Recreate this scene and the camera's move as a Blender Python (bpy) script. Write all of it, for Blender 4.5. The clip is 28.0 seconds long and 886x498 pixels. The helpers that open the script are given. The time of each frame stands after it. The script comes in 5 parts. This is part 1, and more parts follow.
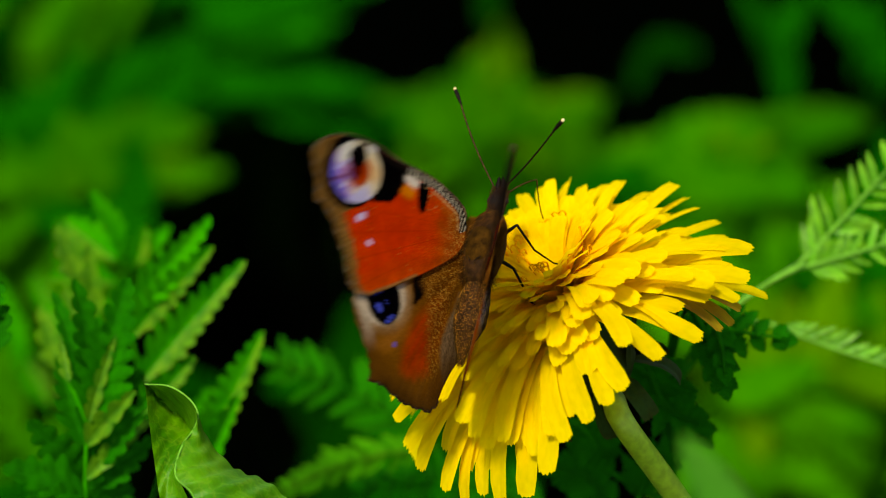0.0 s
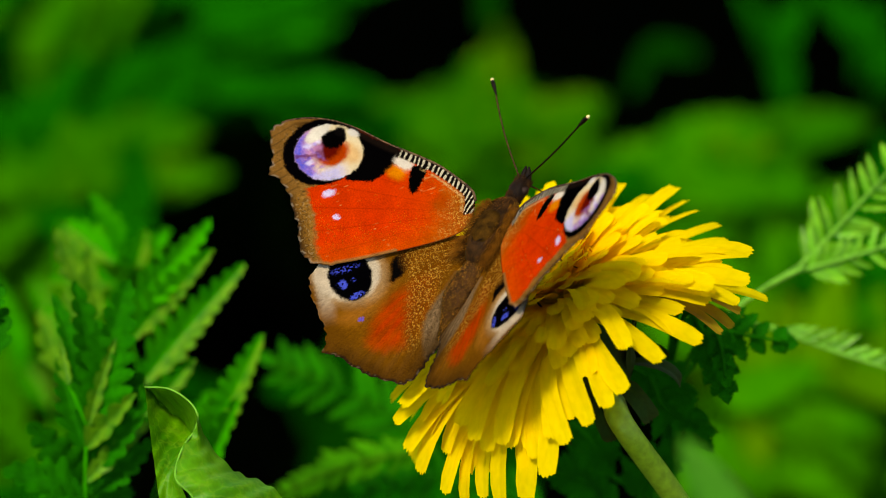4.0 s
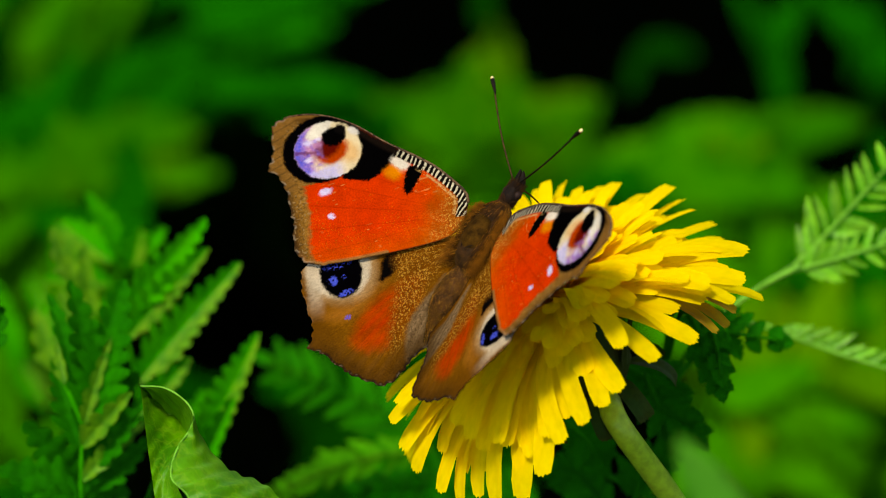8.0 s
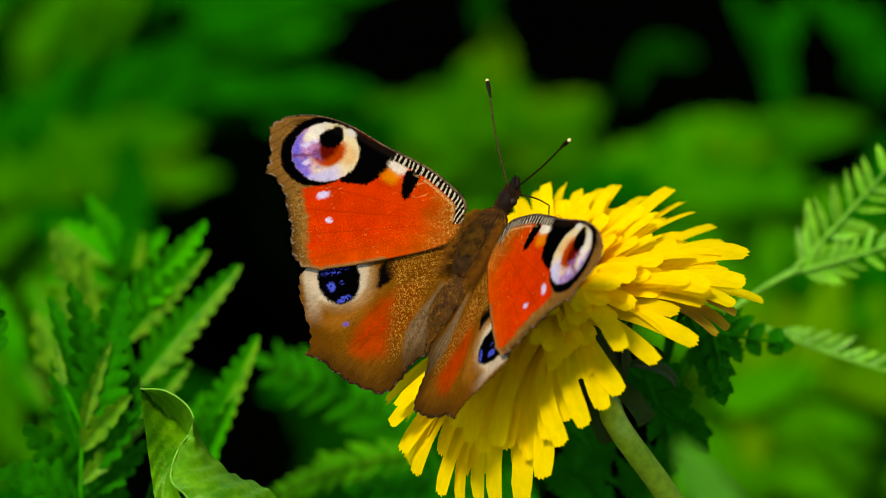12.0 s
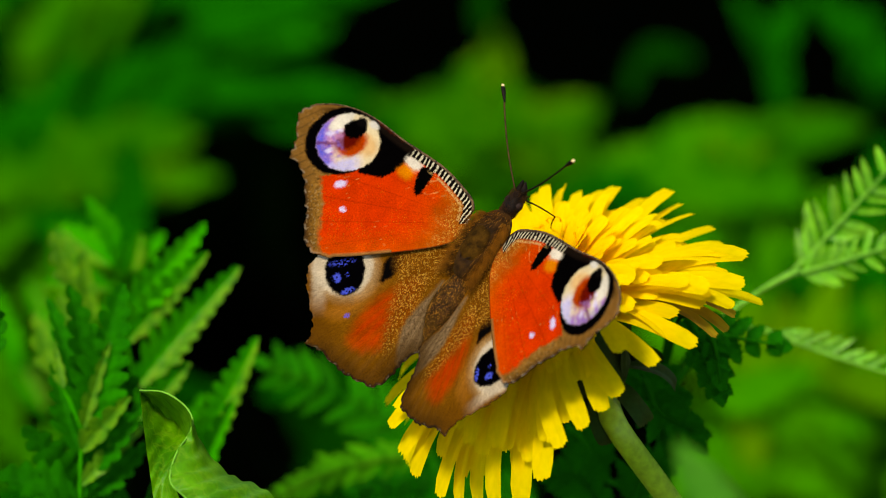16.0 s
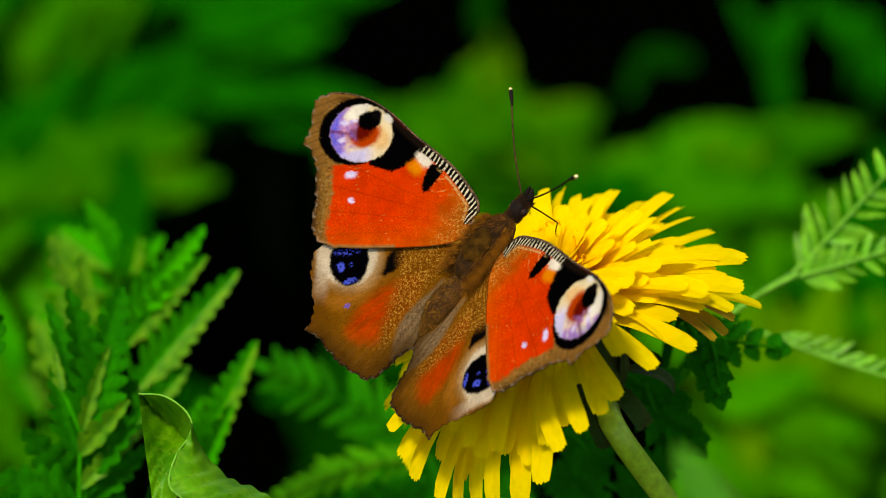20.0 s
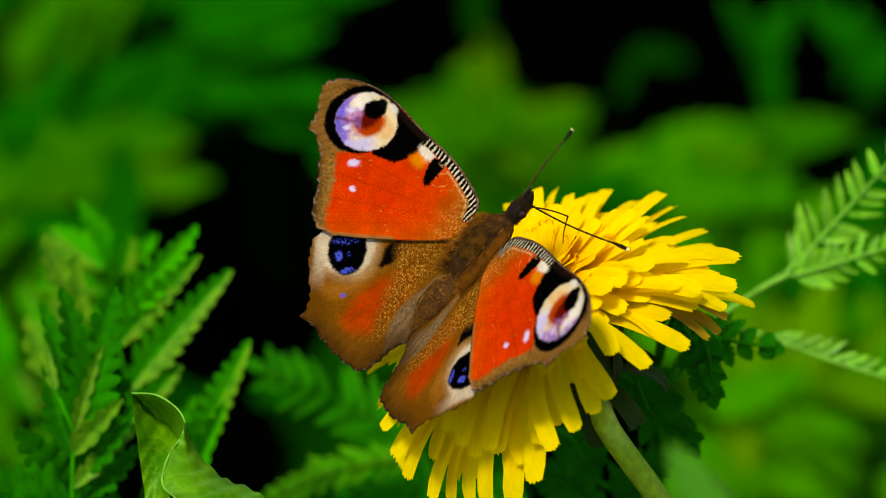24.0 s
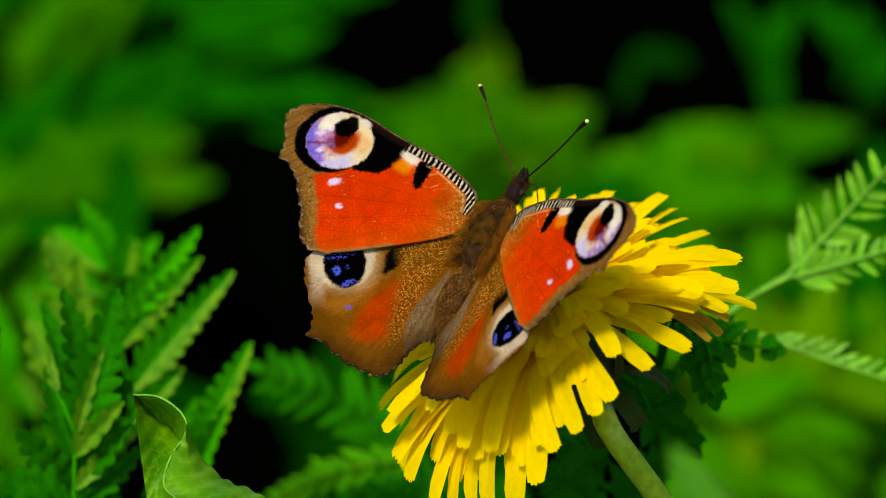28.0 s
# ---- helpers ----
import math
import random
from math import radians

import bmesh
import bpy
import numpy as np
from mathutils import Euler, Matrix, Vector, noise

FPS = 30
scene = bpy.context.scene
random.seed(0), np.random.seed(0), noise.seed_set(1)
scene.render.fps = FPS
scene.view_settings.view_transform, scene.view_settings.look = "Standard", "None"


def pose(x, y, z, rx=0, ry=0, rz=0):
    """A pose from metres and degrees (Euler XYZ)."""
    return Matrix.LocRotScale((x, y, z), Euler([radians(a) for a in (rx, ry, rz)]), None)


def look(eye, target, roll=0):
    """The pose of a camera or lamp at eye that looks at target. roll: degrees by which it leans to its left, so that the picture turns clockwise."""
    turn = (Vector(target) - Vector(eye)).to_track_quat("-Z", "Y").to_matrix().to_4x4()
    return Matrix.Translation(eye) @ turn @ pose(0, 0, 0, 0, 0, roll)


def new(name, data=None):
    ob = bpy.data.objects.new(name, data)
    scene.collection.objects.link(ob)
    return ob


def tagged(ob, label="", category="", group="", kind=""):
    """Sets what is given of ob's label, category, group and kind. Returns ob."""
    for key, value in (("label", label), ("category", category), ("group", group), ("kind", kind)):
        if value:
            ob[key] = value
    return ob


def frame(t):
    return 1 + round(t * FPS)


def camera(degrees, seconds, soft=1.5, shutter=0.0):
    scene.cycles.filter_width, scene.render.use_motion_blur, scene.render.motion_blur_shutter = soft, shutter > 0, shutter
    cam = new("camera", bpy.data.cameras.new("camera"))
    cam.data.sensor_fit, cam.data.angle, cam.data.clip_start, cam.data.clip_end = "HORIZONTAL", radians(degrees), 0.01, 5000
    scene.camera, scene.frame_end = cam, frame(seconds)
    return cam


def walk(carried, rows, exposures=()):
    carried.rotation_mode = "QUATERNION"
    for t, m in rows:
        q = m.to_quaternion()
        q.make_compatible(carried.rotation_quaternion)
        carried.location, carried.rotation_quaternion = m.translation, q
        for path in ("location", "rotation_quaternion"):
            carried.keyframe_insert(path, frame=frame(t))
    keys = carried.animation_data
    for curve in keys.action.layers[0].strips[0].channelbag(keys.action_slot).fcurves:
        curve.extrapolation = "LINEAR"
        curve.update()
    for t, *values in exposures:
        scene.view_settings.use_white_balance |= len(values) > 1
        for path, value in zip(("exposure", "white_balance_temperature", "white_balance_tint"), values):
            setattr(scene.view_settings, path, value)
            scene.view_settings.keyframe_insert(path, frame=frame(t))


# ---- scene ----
# Plan: a butterfly on a dandelion head 0.36 m above soil coloured shade-black, seen from 0.45 m, 35 degrees from above.
# STAND is an upright frame at the flower, turned like the line of sight: x right, y up, z towards the viewer.
MM = 0.001
PITCH = 35.0
AIM = Vector((0, 0, 0.36))
AHEAD = Vector((0, math.cos(radians(PITCH)), -math.sin(radians(PITCH))))
EYE = AIM - 0.45 * AHEAD
BASE = look(EYE, AIM)
STAND = Matrix.Translation(AIM) @ BASE.to_3x3().to_4x4()


def aimed(turn, tilt):
    return BASE @ pose(0, 0, 0, tilt, turn, 0)


cam = camera(14.2, 28.0, soft=0.55, shutter=0.5)
cam.data.dof.use_dof = True
cam.data.dof.focus_distance = 0.449
cam.data.dof.aperture_fstop = 18.0
walk(cam, [
    (0, aimed(0.0000, 0.0000)), (0.5, aimed(-0.0419, 0.0000)), (1, aimed(-0.0146, 0.0146)), (1.5, aimed(0.0000, 0.0000)),
    (2, aimed(-0.0273, 0.0000)), (2.5, aimed(0.0000, 0.0146)), (3, aimed(0.0000, 0.0146)), (3.5, aimed(0.0000, 0.0282)),
    (5.5, aimed(-0.0137, 0.0564)), (6, aimed(-0.0419, 0.0555)), (6.5, aimed(-0.0692, 0.0419)), (7, aimed(-0.0692, 0.0419)),
    (7.5, aimed(-0.0701, 0.0419)), (8, aimed(-0.0701, 0.0282)), (8.5, aimed(-0.0701, 0.0282)), (9, aimed(-0.0837, 0.0282)),
    (9.5, aimed(-0.0837, 0.0282)), (10, aimed(-0.0701, 0.0419)), (10.5, aimed(-0.0837, 0.0419)), (11, aimed(-0.0701, 0.0555)),
    (11.5, aimed(-0.0692, 0.0564)), (12, aimed(-0.0701, 0.0701)), (12.5, aimed(-0.0837, 0.0701)), (14.5, aimed(-0.0974, 0.0974)),
    (15, aimed(-0.0974, 0.0974)), (15.5, aimed(-0.0837, 0.0974)), (16, aimed(-0.0837, 0.0974)), (16.5, aimed(-0.0974, 0.0974)),
    (17, aimed(-0.1111, 0.1256)), (17.5, aimed(-0.1256, 0.1247)), (18, aimed(-0.1256, 0.1256)), (18.5, aimed(-0.1247, 0.1393)),
    (19, aimed(-0.1256, 0.1529)), (19.5, aimed(-0.1120, 0.1529)), (20, aimed(-0.0974, 0.1529)), (20.5, aimed(-0.1247, 0.1393)),
    (21, aimed(-0.1247, 0.1247)), (21.5, aimed(-0.1393, 0.1111)), (23.5, aimed(-0.1948, 0.1393)), (24, aimed(-0.2085, 0.1402)),
    (24.5, aimed(-0.1957, 0.1666)), (25, aimed(-0.2085, 0.1666)), (25.5, aimed(-0.1811, 0.1675)), (26, aimed(-0.1675, 0.1675)),
    (26.5, aimed(-0.1948, 0.1538)), (27, aimed(-0.1948, 0.1538)), (27.5, aimed(-0.1957, 0.1538)), (28, aimed(-0.1811, 0.1666)),
], exposures=[(0, 0.82, 7300, 10), (28, 0.82, 7300, 10)])

# ---- light ----
SUN_WAY = (STAND.to_3x3() @ Vector((-0.28, 0.56, 0.78))).normalized()
sun = new("sun", bpy.data.lights.new("sun", "SUN"))
sun.data.energy, sun.data.angle, sun.data.color = 2.7, radians(9.0), (1.0, 0.95, 0.87)
sun.matrix_world = look(AIM + SUN_WAY, AIM)
world = bpy.data.worlds.new("sky")
scene.world = world
world.use_nodes = True
sky = world.node_tree.nodes.new("ShaderNodeTexSky")
sky.sky_type, sky.sun_disc = "NISHITA", False
sky.sun_elevation = math.asin(SUN_WAY.z)
sky.sun_rotation = math.atan2(SUN_WAY.x, SUN_WAY.y)
back = world.node_tree.nodes["Background"]
back.inputs[1].default_value = 0.15
world.node_tree.links.new(sky.outputs[0], back.inputs[0])


# ---- materials ----
def lin(r, g, b, k=1.0):
    """A colour named in 0 to 255, as linear light times k."""
    return tuple(k * (c / 12.92 if c <= 0.04045 else ((c + 0.055) / 1.055) ** 2.4) for c in (r / 255, g / 255, b / 255))


def material(name, a, b, scale, rough=0.6, bump=0.3, fine=None, gloss=0.3, through_light=0.0, vary=0.0, stretch=None, veins=0.0, grain=0.2):
    """Two colours mixed by noise of a size in 1/m, finer grain on top, bump and, for leaves and petals, light passing through."""
    m = bpy.data.materials.new(name)
    m.use_nodes = True
    t = m.node_tree
    n, l = t.nodes, t.links
    p = n["Principled BSDF"]
    co = n.new("ShaderNodeTexCoord")
    src = co.outputs["Object"]
    if stretch:
        mp = n.new("ShaderNodeMapping")
        mp.inputs["Scale"].default_value = stretch
        l.new(src, mp.inputs[0])
        src = mp.outputs[0]
    big, small = n.new("ShaderNodeTexNoise"), n.new("ShaderNodeTexNoise")
    big.inputs["Scale"].default_value, big.inputs["Detail"].default_value = scale, 4
    small.inputs["Scale"].default_value, small.inputs["Detail"].default_value = fine or scale * 7, 3
    ramp = n.new("ShaderNodeMapRange")
    ramp.inputs[1].default_value, ramp.inputs[2].default_value = 0.35, 0.65
    mix = n.new("ShaderNodeMix")
    mix.data_type = "RGBA"
    mix.inputs[6].default_value, mix.inputs[7].default_value = (*a, 1), (*b, 1)
    hsv = n.new("ShaderNodeHueSaturation")
    val = n.new("ShaderNodeMapRange")
    val.inputs[1].default_value, val.inputs[2].default_value = 0.3, 0.7
    val.inputs[3].default_value, val.inputs[4].default_value = 1 - grain, 1 + grain
    bm = n.new("ShaderNodeBump")
    bm.inputs["Strength"].default_value, bm.inputs["Distance"].default_value = bump, 0.15 * MM
    for node in (big, small):
        l.new(src, node.inputs["Vector"])
    l.new(big.outputs[0], ramp.inputs[0])
    l.new(ramp.outputs[0], mix.inputs[0])
    l.new(mix.outputs[2], hsv.inputs["Color"])
    l.new(small.outputs[0], val.inputs[0])
    if vary:
        info, mul, rng = n.new("ShaderNodeObjectInfo"), n.new("ShaderNodeMath"), n.new("ShaderNodeMapRange")
        rng.inputs[3].default_value, rng.inputs[4].default_value = 1 - vary, 1 + vary
        mul.operation = "MULTIPLY"
        l.new(info.outputs["Random"], rng.inputs[0])
        l.new(rng.outputs[0], mul.inputs[0])
        l.new(val.outputs[0], mul.inputs[1])
        l.new(mul.outputs[0], hsv.inputs["Value"])
    else:
        l.new(val.outputs[0], hsv.inputs["Value"])
    l.new(small.outputs[0], bm.inputs["Height"])
    tone, relief = hsv.outputs[0], bm.outputs[0]
    if veins:
        cells, thin, over, ridge = n.new("ShaderNodeTexVoronoi"), n.new("ShaderNodeMapRange"), n.new("ShaderNodeMix"), n.new("ShaderNodeBump")
        cells.feature = "DISTANCE_TO_EDGE"
        cells.inputs["Scale"].default_value = veins
        thin.inputs[1].default_value, thin.inputs[2].default_value = 0.0, 0.09
        thin.inputs[3].default_value, thin.inputs[4].default_value = 0.2, 0.0
        over.data_type = "RGBA"
        over.inputs[7].default_value = (0.26, 0.42, 0.02, 1)
        ridge.inputs["Strength"].default_value, ridge.inputs["Distance"].default_value = 0.3, 0.15 * MM
        wob = n.new("ShaderNodeVectorMath")
        wob.operation = "MULTIPLY_ADD"
        wob.inputs[1].default_value = (0.007, 0.007, 0.007)
        l.new(big.outputs["Color"], wob.inputs[0])
        l.new(src, wob.inputs[2])
        l.new(wob.outputs[0], cells.inputs["Vector"])
        l.new(cells.outputs["Distance"], thin.inputs[0])
        l.new(thin.outputs[0], over.inputs[0])
        l.new(tone, over.inputs[6])
        l.new(cells.outputs["Distance"], ridge.inputs["Height"])
        l.new(relief, ridge.inputs["Normal"])
        tone, relief = over.outputs[2], ridge.outputs[0]
    l.new(tone, p.inputs["Base Color"])
    l.new(relief, p.inputs["Normal"])
    p.inputs["Roughness"].default_value = rough
    p.inputs["Specular IOR Level"].default_value = gloss
    if through_light:
        tr, add = n.new("ShaderNodeBsdfTranslucent"), n.new("ShaderNodeMixShader")
        l.new(hsv.outputs[0], tr.inputs[0])
        add.inputs[0].default_value = through_light
        l.new(p.outputs[0], add.inputs[1])
        l.new(tr.outputs[0], add.inputs[2])
        l.new(add.outputs[0], n["Material Output"].inputs[0])
    return m


def scale_material(name):
    """Wing scales: the pigment of the mesh's own colour layer, broken by fine grain, with a dusty relief."""
    m = bpy.data.materials.new(name)
    m.use_nodes = True
    t = m.node_tree
    n, l = t.nodes, t.links
    p = n["Principled BSDF"]
    at_ = n.new("ShaderNodeAttribute")
    at_.attribute_name = "pigment"
    co = n.new("ShaderNodeTexCoord")
    grain, soft = n.new("ShaderNodeTexNoise"), n.new("ShaderNodeTexNoise")
    grain.inputs["Scale"].default_value, grain.inputs["Detail"].default_value = 6500, 2
    soft.inputs["Scale"].default_value, soft.inputs["Detail"].default_value = 420, 3
    hsv, rng, rng2, mul = n.new("ShaderNodeHueSaturation"), n.new("ShaderNodeMapRange"), n.new("ShaderNodeMapRange"), n.new("ShaderNodeMath")
    for r_, lo, hi in ((rng, 0.78, 1.22), (rng2, 0.86, 1.14)):
        r_.inputs[1].default_value, r_.inputs[2].default_value = 0.3, 0.7
        r_.inputs[3].default_value, r_.inputs[4].default_value = lo, hi
    mul.operation = "MULTIPLY"
    bm = n.new("ShaderNodeBump")
    bm.inputs["Strength"].default_value, bm.inputs["Distance"].default_value = 0.35, 0.06 * MM
    for node in (grain, soft):
        l.new(co.outputs["Object"], node.inputs["Vector"])
    l.new(grain.outputs[0], rng.inputs[0])
    l.new(soft.outputs[0], rng2.inputs[0])
    l.new(rng.outputs[0], mul.inputs[0])
    l.new(rng2.outputs[0], mul.inputs[1])
    l.new(at_.outputs["Color"], hsv.inputs["Color"])
    l.new(mul.outputs[0], hsv.inputs["Value"])
    l.new(hsv.outputs[0], p.inputs["Base Color"])
    l.new(grain.outputs[0], bm.inputs["Height"])
    l.new(bm.outputs[0], p.inputs["Normal"])
    p.inputs["Roughness"].default_value = 0.8
    p.inputs["Specular IOR Level"].default_value = 0.0
    return m


WING = scale_material("wing_scales")
FUR_BROWN = material("brown_hair", lin(70, 42, 6), lin(38, 22, 3), 900, 0.8, 0.2, gloss=0.05)
FUR_TAWNY = material("tawny_hair", lin(122, 74, 12), lin(74, 42, 5), 900, 0.8, 0.2, gloss=0.05)
FUR_GOLD = material("golden_hair", lin(184, 126, 36), lin(140, 86, 20), 900, 0.7, 0.2, gloss=0.08)
CHITIN = material("dark_chitin", lin(64, 38, 10), lin(34, 20, 6), 900, 0.7, 0.4, gloss=0.08)
BLACK_CHITIN = material("black_chitin", lin(24, 16, 9), lin(9, 6, 4), 1500, 0.6, 0.3, gloss=0.06)
# Left antenna's brown: the light along its edge is put into the colour.
FEELER = material("feeler_lit_brown", lin(62, 46, 18), lin(34, 25, 9), 1500, 0.6, 0.3, gloss=0.06)
COSTA = material("costal_vein", lin(96, 74, 48), lin(30, 24, 18), 2600, 0.7, 0.3, gloss=0.05)
SHIELD = material("olive_back", lin(60, 38, 6), lin(34, 21, 3), 900, 0.8, 0.6, 5000, 0.02)
FUR_OLIVE = material("olive_hair", lin(70, 48, 8), lin(42, 28, 5), 900, 0.8, 0.2, gloss=0.03)
EYE_DARK = material("compound_eye", lin(40, 24, 14), lin(22, 14, 10), 3000, 0.5, 0.3, gloss=0.1)
CREAM_TIP = material("cream_tip", lin(235, 214, 150), lin(214, 184, 110), 2000, 0.6, 0.1)
PETAL = material("dandelion_yellow", (0.92, 0.735, 0.001), (0.90, 0.67, 0.001), 180, 0.8, 0.2, 1500, 0.03, 0.58, 0.03, (1.0, 0.18, 1.0), grain=0.05)
PETAL_DEEP = material("deep_yellow", (0.95, 0.75, 0.001), (0.94, 0.66, 0.001), 200, 0.8, 0.2, 1500, 0.03, 0.6, 0.04, (1.0, 0.2, 1.0), grain=0.05)
STYLE = material("orange_style", (0.94, 0.58, 0.002), (0.90, 0.48, 0.002), 500, 0.7, 0.2, gloss=0.05, through_light=0.5)
BRACT = material("bract_green", lin(30, 54, 6), lin(50, 48, 10), 220, 0.7, 0.4, 1500, 0.1, 0.1)
STEM = material("stem_green", (0.38, 0.56, 0.030), (0.25, 0.43, 0.014), 90, 0.4, 0.3, 900, 0.3, 0.3)
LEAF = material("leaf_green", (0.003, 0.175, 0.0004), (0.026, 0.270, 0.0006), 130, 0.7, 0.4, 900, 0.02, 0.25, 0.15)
# Dimmer copy of the leaf green, for leaves in weaker light.
LEAF_DIM = material("leaf_dim_green", (0.003, 0.110, 0.0006), (0.020, 0.180, 0.0012), 130, 0.7, 0.4, 900, 0.02, 0.25, 0.3)
# Shaded copy of the leaf green: the shade is in its base colour.
LEAF_SHADED = material("leaf_shaded_green", (0.002, 0.082, 0.0004), (0.006, 0.124, 0.0005), 130, 0.7, 0.4, 900, 0.02, 0.2, 0.2)
# Sunlit copy of the leaf green: direct sun is put into the colour.
LEAF_SUNLIT = material("leaf_sunlit_green", (0.022, 0.150, 0.002), (0.110, 0.270, 0.004), 420, 0.5, 0.4, 1800, 0.12, 0.25, 0.12)
# Brighter copy of the leaf green, with the light in its colour.
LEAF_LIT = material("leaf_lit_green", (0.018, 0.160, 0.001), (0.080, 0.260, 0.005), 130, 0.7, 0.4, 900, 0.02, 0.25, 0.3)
# Pale sky highlights of the leaflets are mixed into this base colour.
LEAF_SHEEN = material("leaf_painted_sheen", (0.055, 0.260, 0.002), (0.210, 0.500, 0.020), 260, 0.4, 0.4, 1200, 0.2, 0.3, 0.3)
LEAF_GREY = material("leaf_grey_green", (0.022, 0.125, 0.004), (0.040, 0.160, 0.006), 60, 0.7, 0.3, 500, 0.05, 0.15)
LEAF_WAXY = material("leaf_waxy", (0.080, 0.260, 0.002), (0.028, 0.145, 0.001), 220, 0.45, 0.5, 900, 0.12, 0.25, 0.1, None, 480)
LEAF_VEIN = material("leaf_vein", (0.150, 0.400, 0.030), (0.110, 0.330, 0.020), 160, 0.5, 0.3, 700, 0.1, 0.2)
# Withered brown, darkened further in colour for the shade below the florets.
PETAL_OLD = material("withered_yellow", (0.30, 0.22, 0.006), (0.15, 0.09, 0.005), 180, 0.8, 0.25, 1500, 0.03, 0.25, 0.06, (1.0, 0.18, 1.0), grain=0.08)
# Undergrowth greens from shaded to sunlit: each patch's light is in its base colour.
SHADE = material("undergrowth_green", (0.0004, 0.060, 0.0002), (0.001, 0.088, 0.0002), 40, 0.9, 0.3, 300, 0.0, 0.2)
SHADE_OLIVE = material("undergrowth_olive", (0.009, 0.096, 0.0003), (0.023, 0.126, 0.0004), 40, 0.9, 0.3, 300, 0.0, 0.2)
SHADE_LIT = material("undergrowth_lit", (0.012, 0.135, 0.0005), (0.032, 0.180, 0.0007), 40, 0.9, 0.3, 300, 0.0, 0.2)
SHADE_FRESH = material("undergrowth_sunlit_green", (0.0015, 0.115, 0.0006), (0.004, 0.155, 0.0010), 40, 0.9, 0.3, 300, 0.0, 0.2)
SHADE_PALE = material("undergrowth_sunlit_olive", (0.038, 0.132, 0.0010), (0.066, 0.168, 0.0016), 40, 0.9, 0.3, 300, 0.0, 0.2)
SHADE_DIM = material("undergrowth_shaded", (0.0005, 0.022, 0.0002), (0.001, 0.036, 0.0002), 40, 0.9, 0.3, 300, 0.0, 0.1)
# Stalk colour is blackened so that the openings keep their deep shade.
STALK = material("shaded_stalk", (0.002, 0.008, 0.0002), (0.003, 0.012, 0.0003), 40, 0.9, 0.3, 300, 0.0)
# The soil's near-black base colour stands for deep shade between the plants.
SOIL = material("shade_black_soil", (0.0001, 0.0002, 0.0001), (0.0002, 0.0003, 0.0001), 40, 0.95, 0.6, 400, 0.0)


# ---- mesh helpers ----
def mesh_data(name, verts, faces, mat, smooth=True):
    me = bpy.data.meshes.new(name)
    me.from_pydata([tuple(v) for v in verts], [], faces)
    me.materials.append(mat)
    if smooth:
        me.polygons.foreach_set("use_smooth", [True] * len(me.polygons))
    me.update()
    return me


def piece(name, data, parent=None, m=None, label=""):
    ob = new(name, data)
    if parent is not None:
        ob.parent = parent
    if m is not None:
        ob.matrix_basis = m
    return tagged(ob, label)


def join(*solids):
    """Several (verts, faces) as one."""
    vs, fs = [], []
    for v, f in solids:
        k = len(vs)
        vs += [tuple(p) for p in v]
        fs += [tuple(i + k for i in q) for q in f]
    return vs, fs


def tube(points, radii, sides=8, cap=True):
    """A round bar along points (metres)."""
    pts = [Vector(p) for p in points]
    vs, fs = [], []
    side = None
    for i, p in enumerate(pts):
        way = (pts[min(i + 1, len(pts) - 1)] - pts[max(i - 1, 0)]).normalized()
        if side is None:
            side = way.orthogonal().normalized()
        side = (side - way * side.dot(way)).normalized()
        up = way.cross(side)
        r = radii[i] if hasattr(radii, "__len__") else radii
        for k in range(sides):
            a = 2 * math.pi * k / sides
            vs.append(p + r * (math.cos(a) * side + math.sin(a) * up))
    for i in range(len(pts) - 1):
        for k in range(sides):
            k2 = (k + 1) % sides
            fs.append((i * sides + k, i * sides + k2, (i + 1) * sides + k2, (i + 1) * sides + k))
    if cap:
        fs.append(tuple(range(sides - 1, -1, -1)))
        fs.append(tuple(range((len(pts) - 1) * sides, len(pts) * sides)))
    return vs, fs


def curve_points(ctrl, n):
    """A smooth line through a few points."""
    c = [Vector(p) for p in ctrl]
    c = [2 * c[0] - c[1], *c, 2 * c[-1] - c[-2]]
    out, spans = [], len(c) - 3
    for i in range(n):
        u = i / (n - 1) * spans
        k = min(int(u), spans - 1)
        u -= k
        p0, p1, p2, p3 = c[k:k + 4]
        out.append(0.5 * (2 * p1 + (p2 - p0) * u + (2 * p0 - 5 * p1 + 4 * p2 - p3) * u * u + (3 * p1 - p0 - 3 * p2 + p3) * u ** 3))
    return out


def sighted(u, v, away):
    """A place on the sight line through (u, v), counted in fourteenths of a millimetre on the plane of focus, away mm behind it."""
    k = (450.0 + away) / 450.0
    return STAND @ (Vector(((u - 784) / 14 * k, (441 - v) / 14 * k, -away)) * MM)


def spread(base, tip, face):
    """A pose with y from base to tip and z as near to face as can be."""
    y = (Vector(tip) - Vector(base)).normalized()
    z = Vector(face) - y * Vector(face).dot(y)
    z = z.normalized() if z.length > 1e-6 else y.orthogonal().normalized()
    x = y.cross(z)
    return Matrix.Translation(base) @ Matrix((x, y, z)).transposed().to_4x4()


VIEW = -AHEAD
UP = Vector((0, 0, 1))


# ---- butterfly: wings ----
# Wing charts: outline and markings in fourteenths of a millimetre, read into wing space (x outward, y forward, mm).
FORE_CHART = ((-0.0648, -0.0475, 74.94), (0.0452, -0.0570, -12.52))
HIND_CHART = ((-0.0641, -0.0471, 74.29), (0.0453, -0.0569, -11.63))
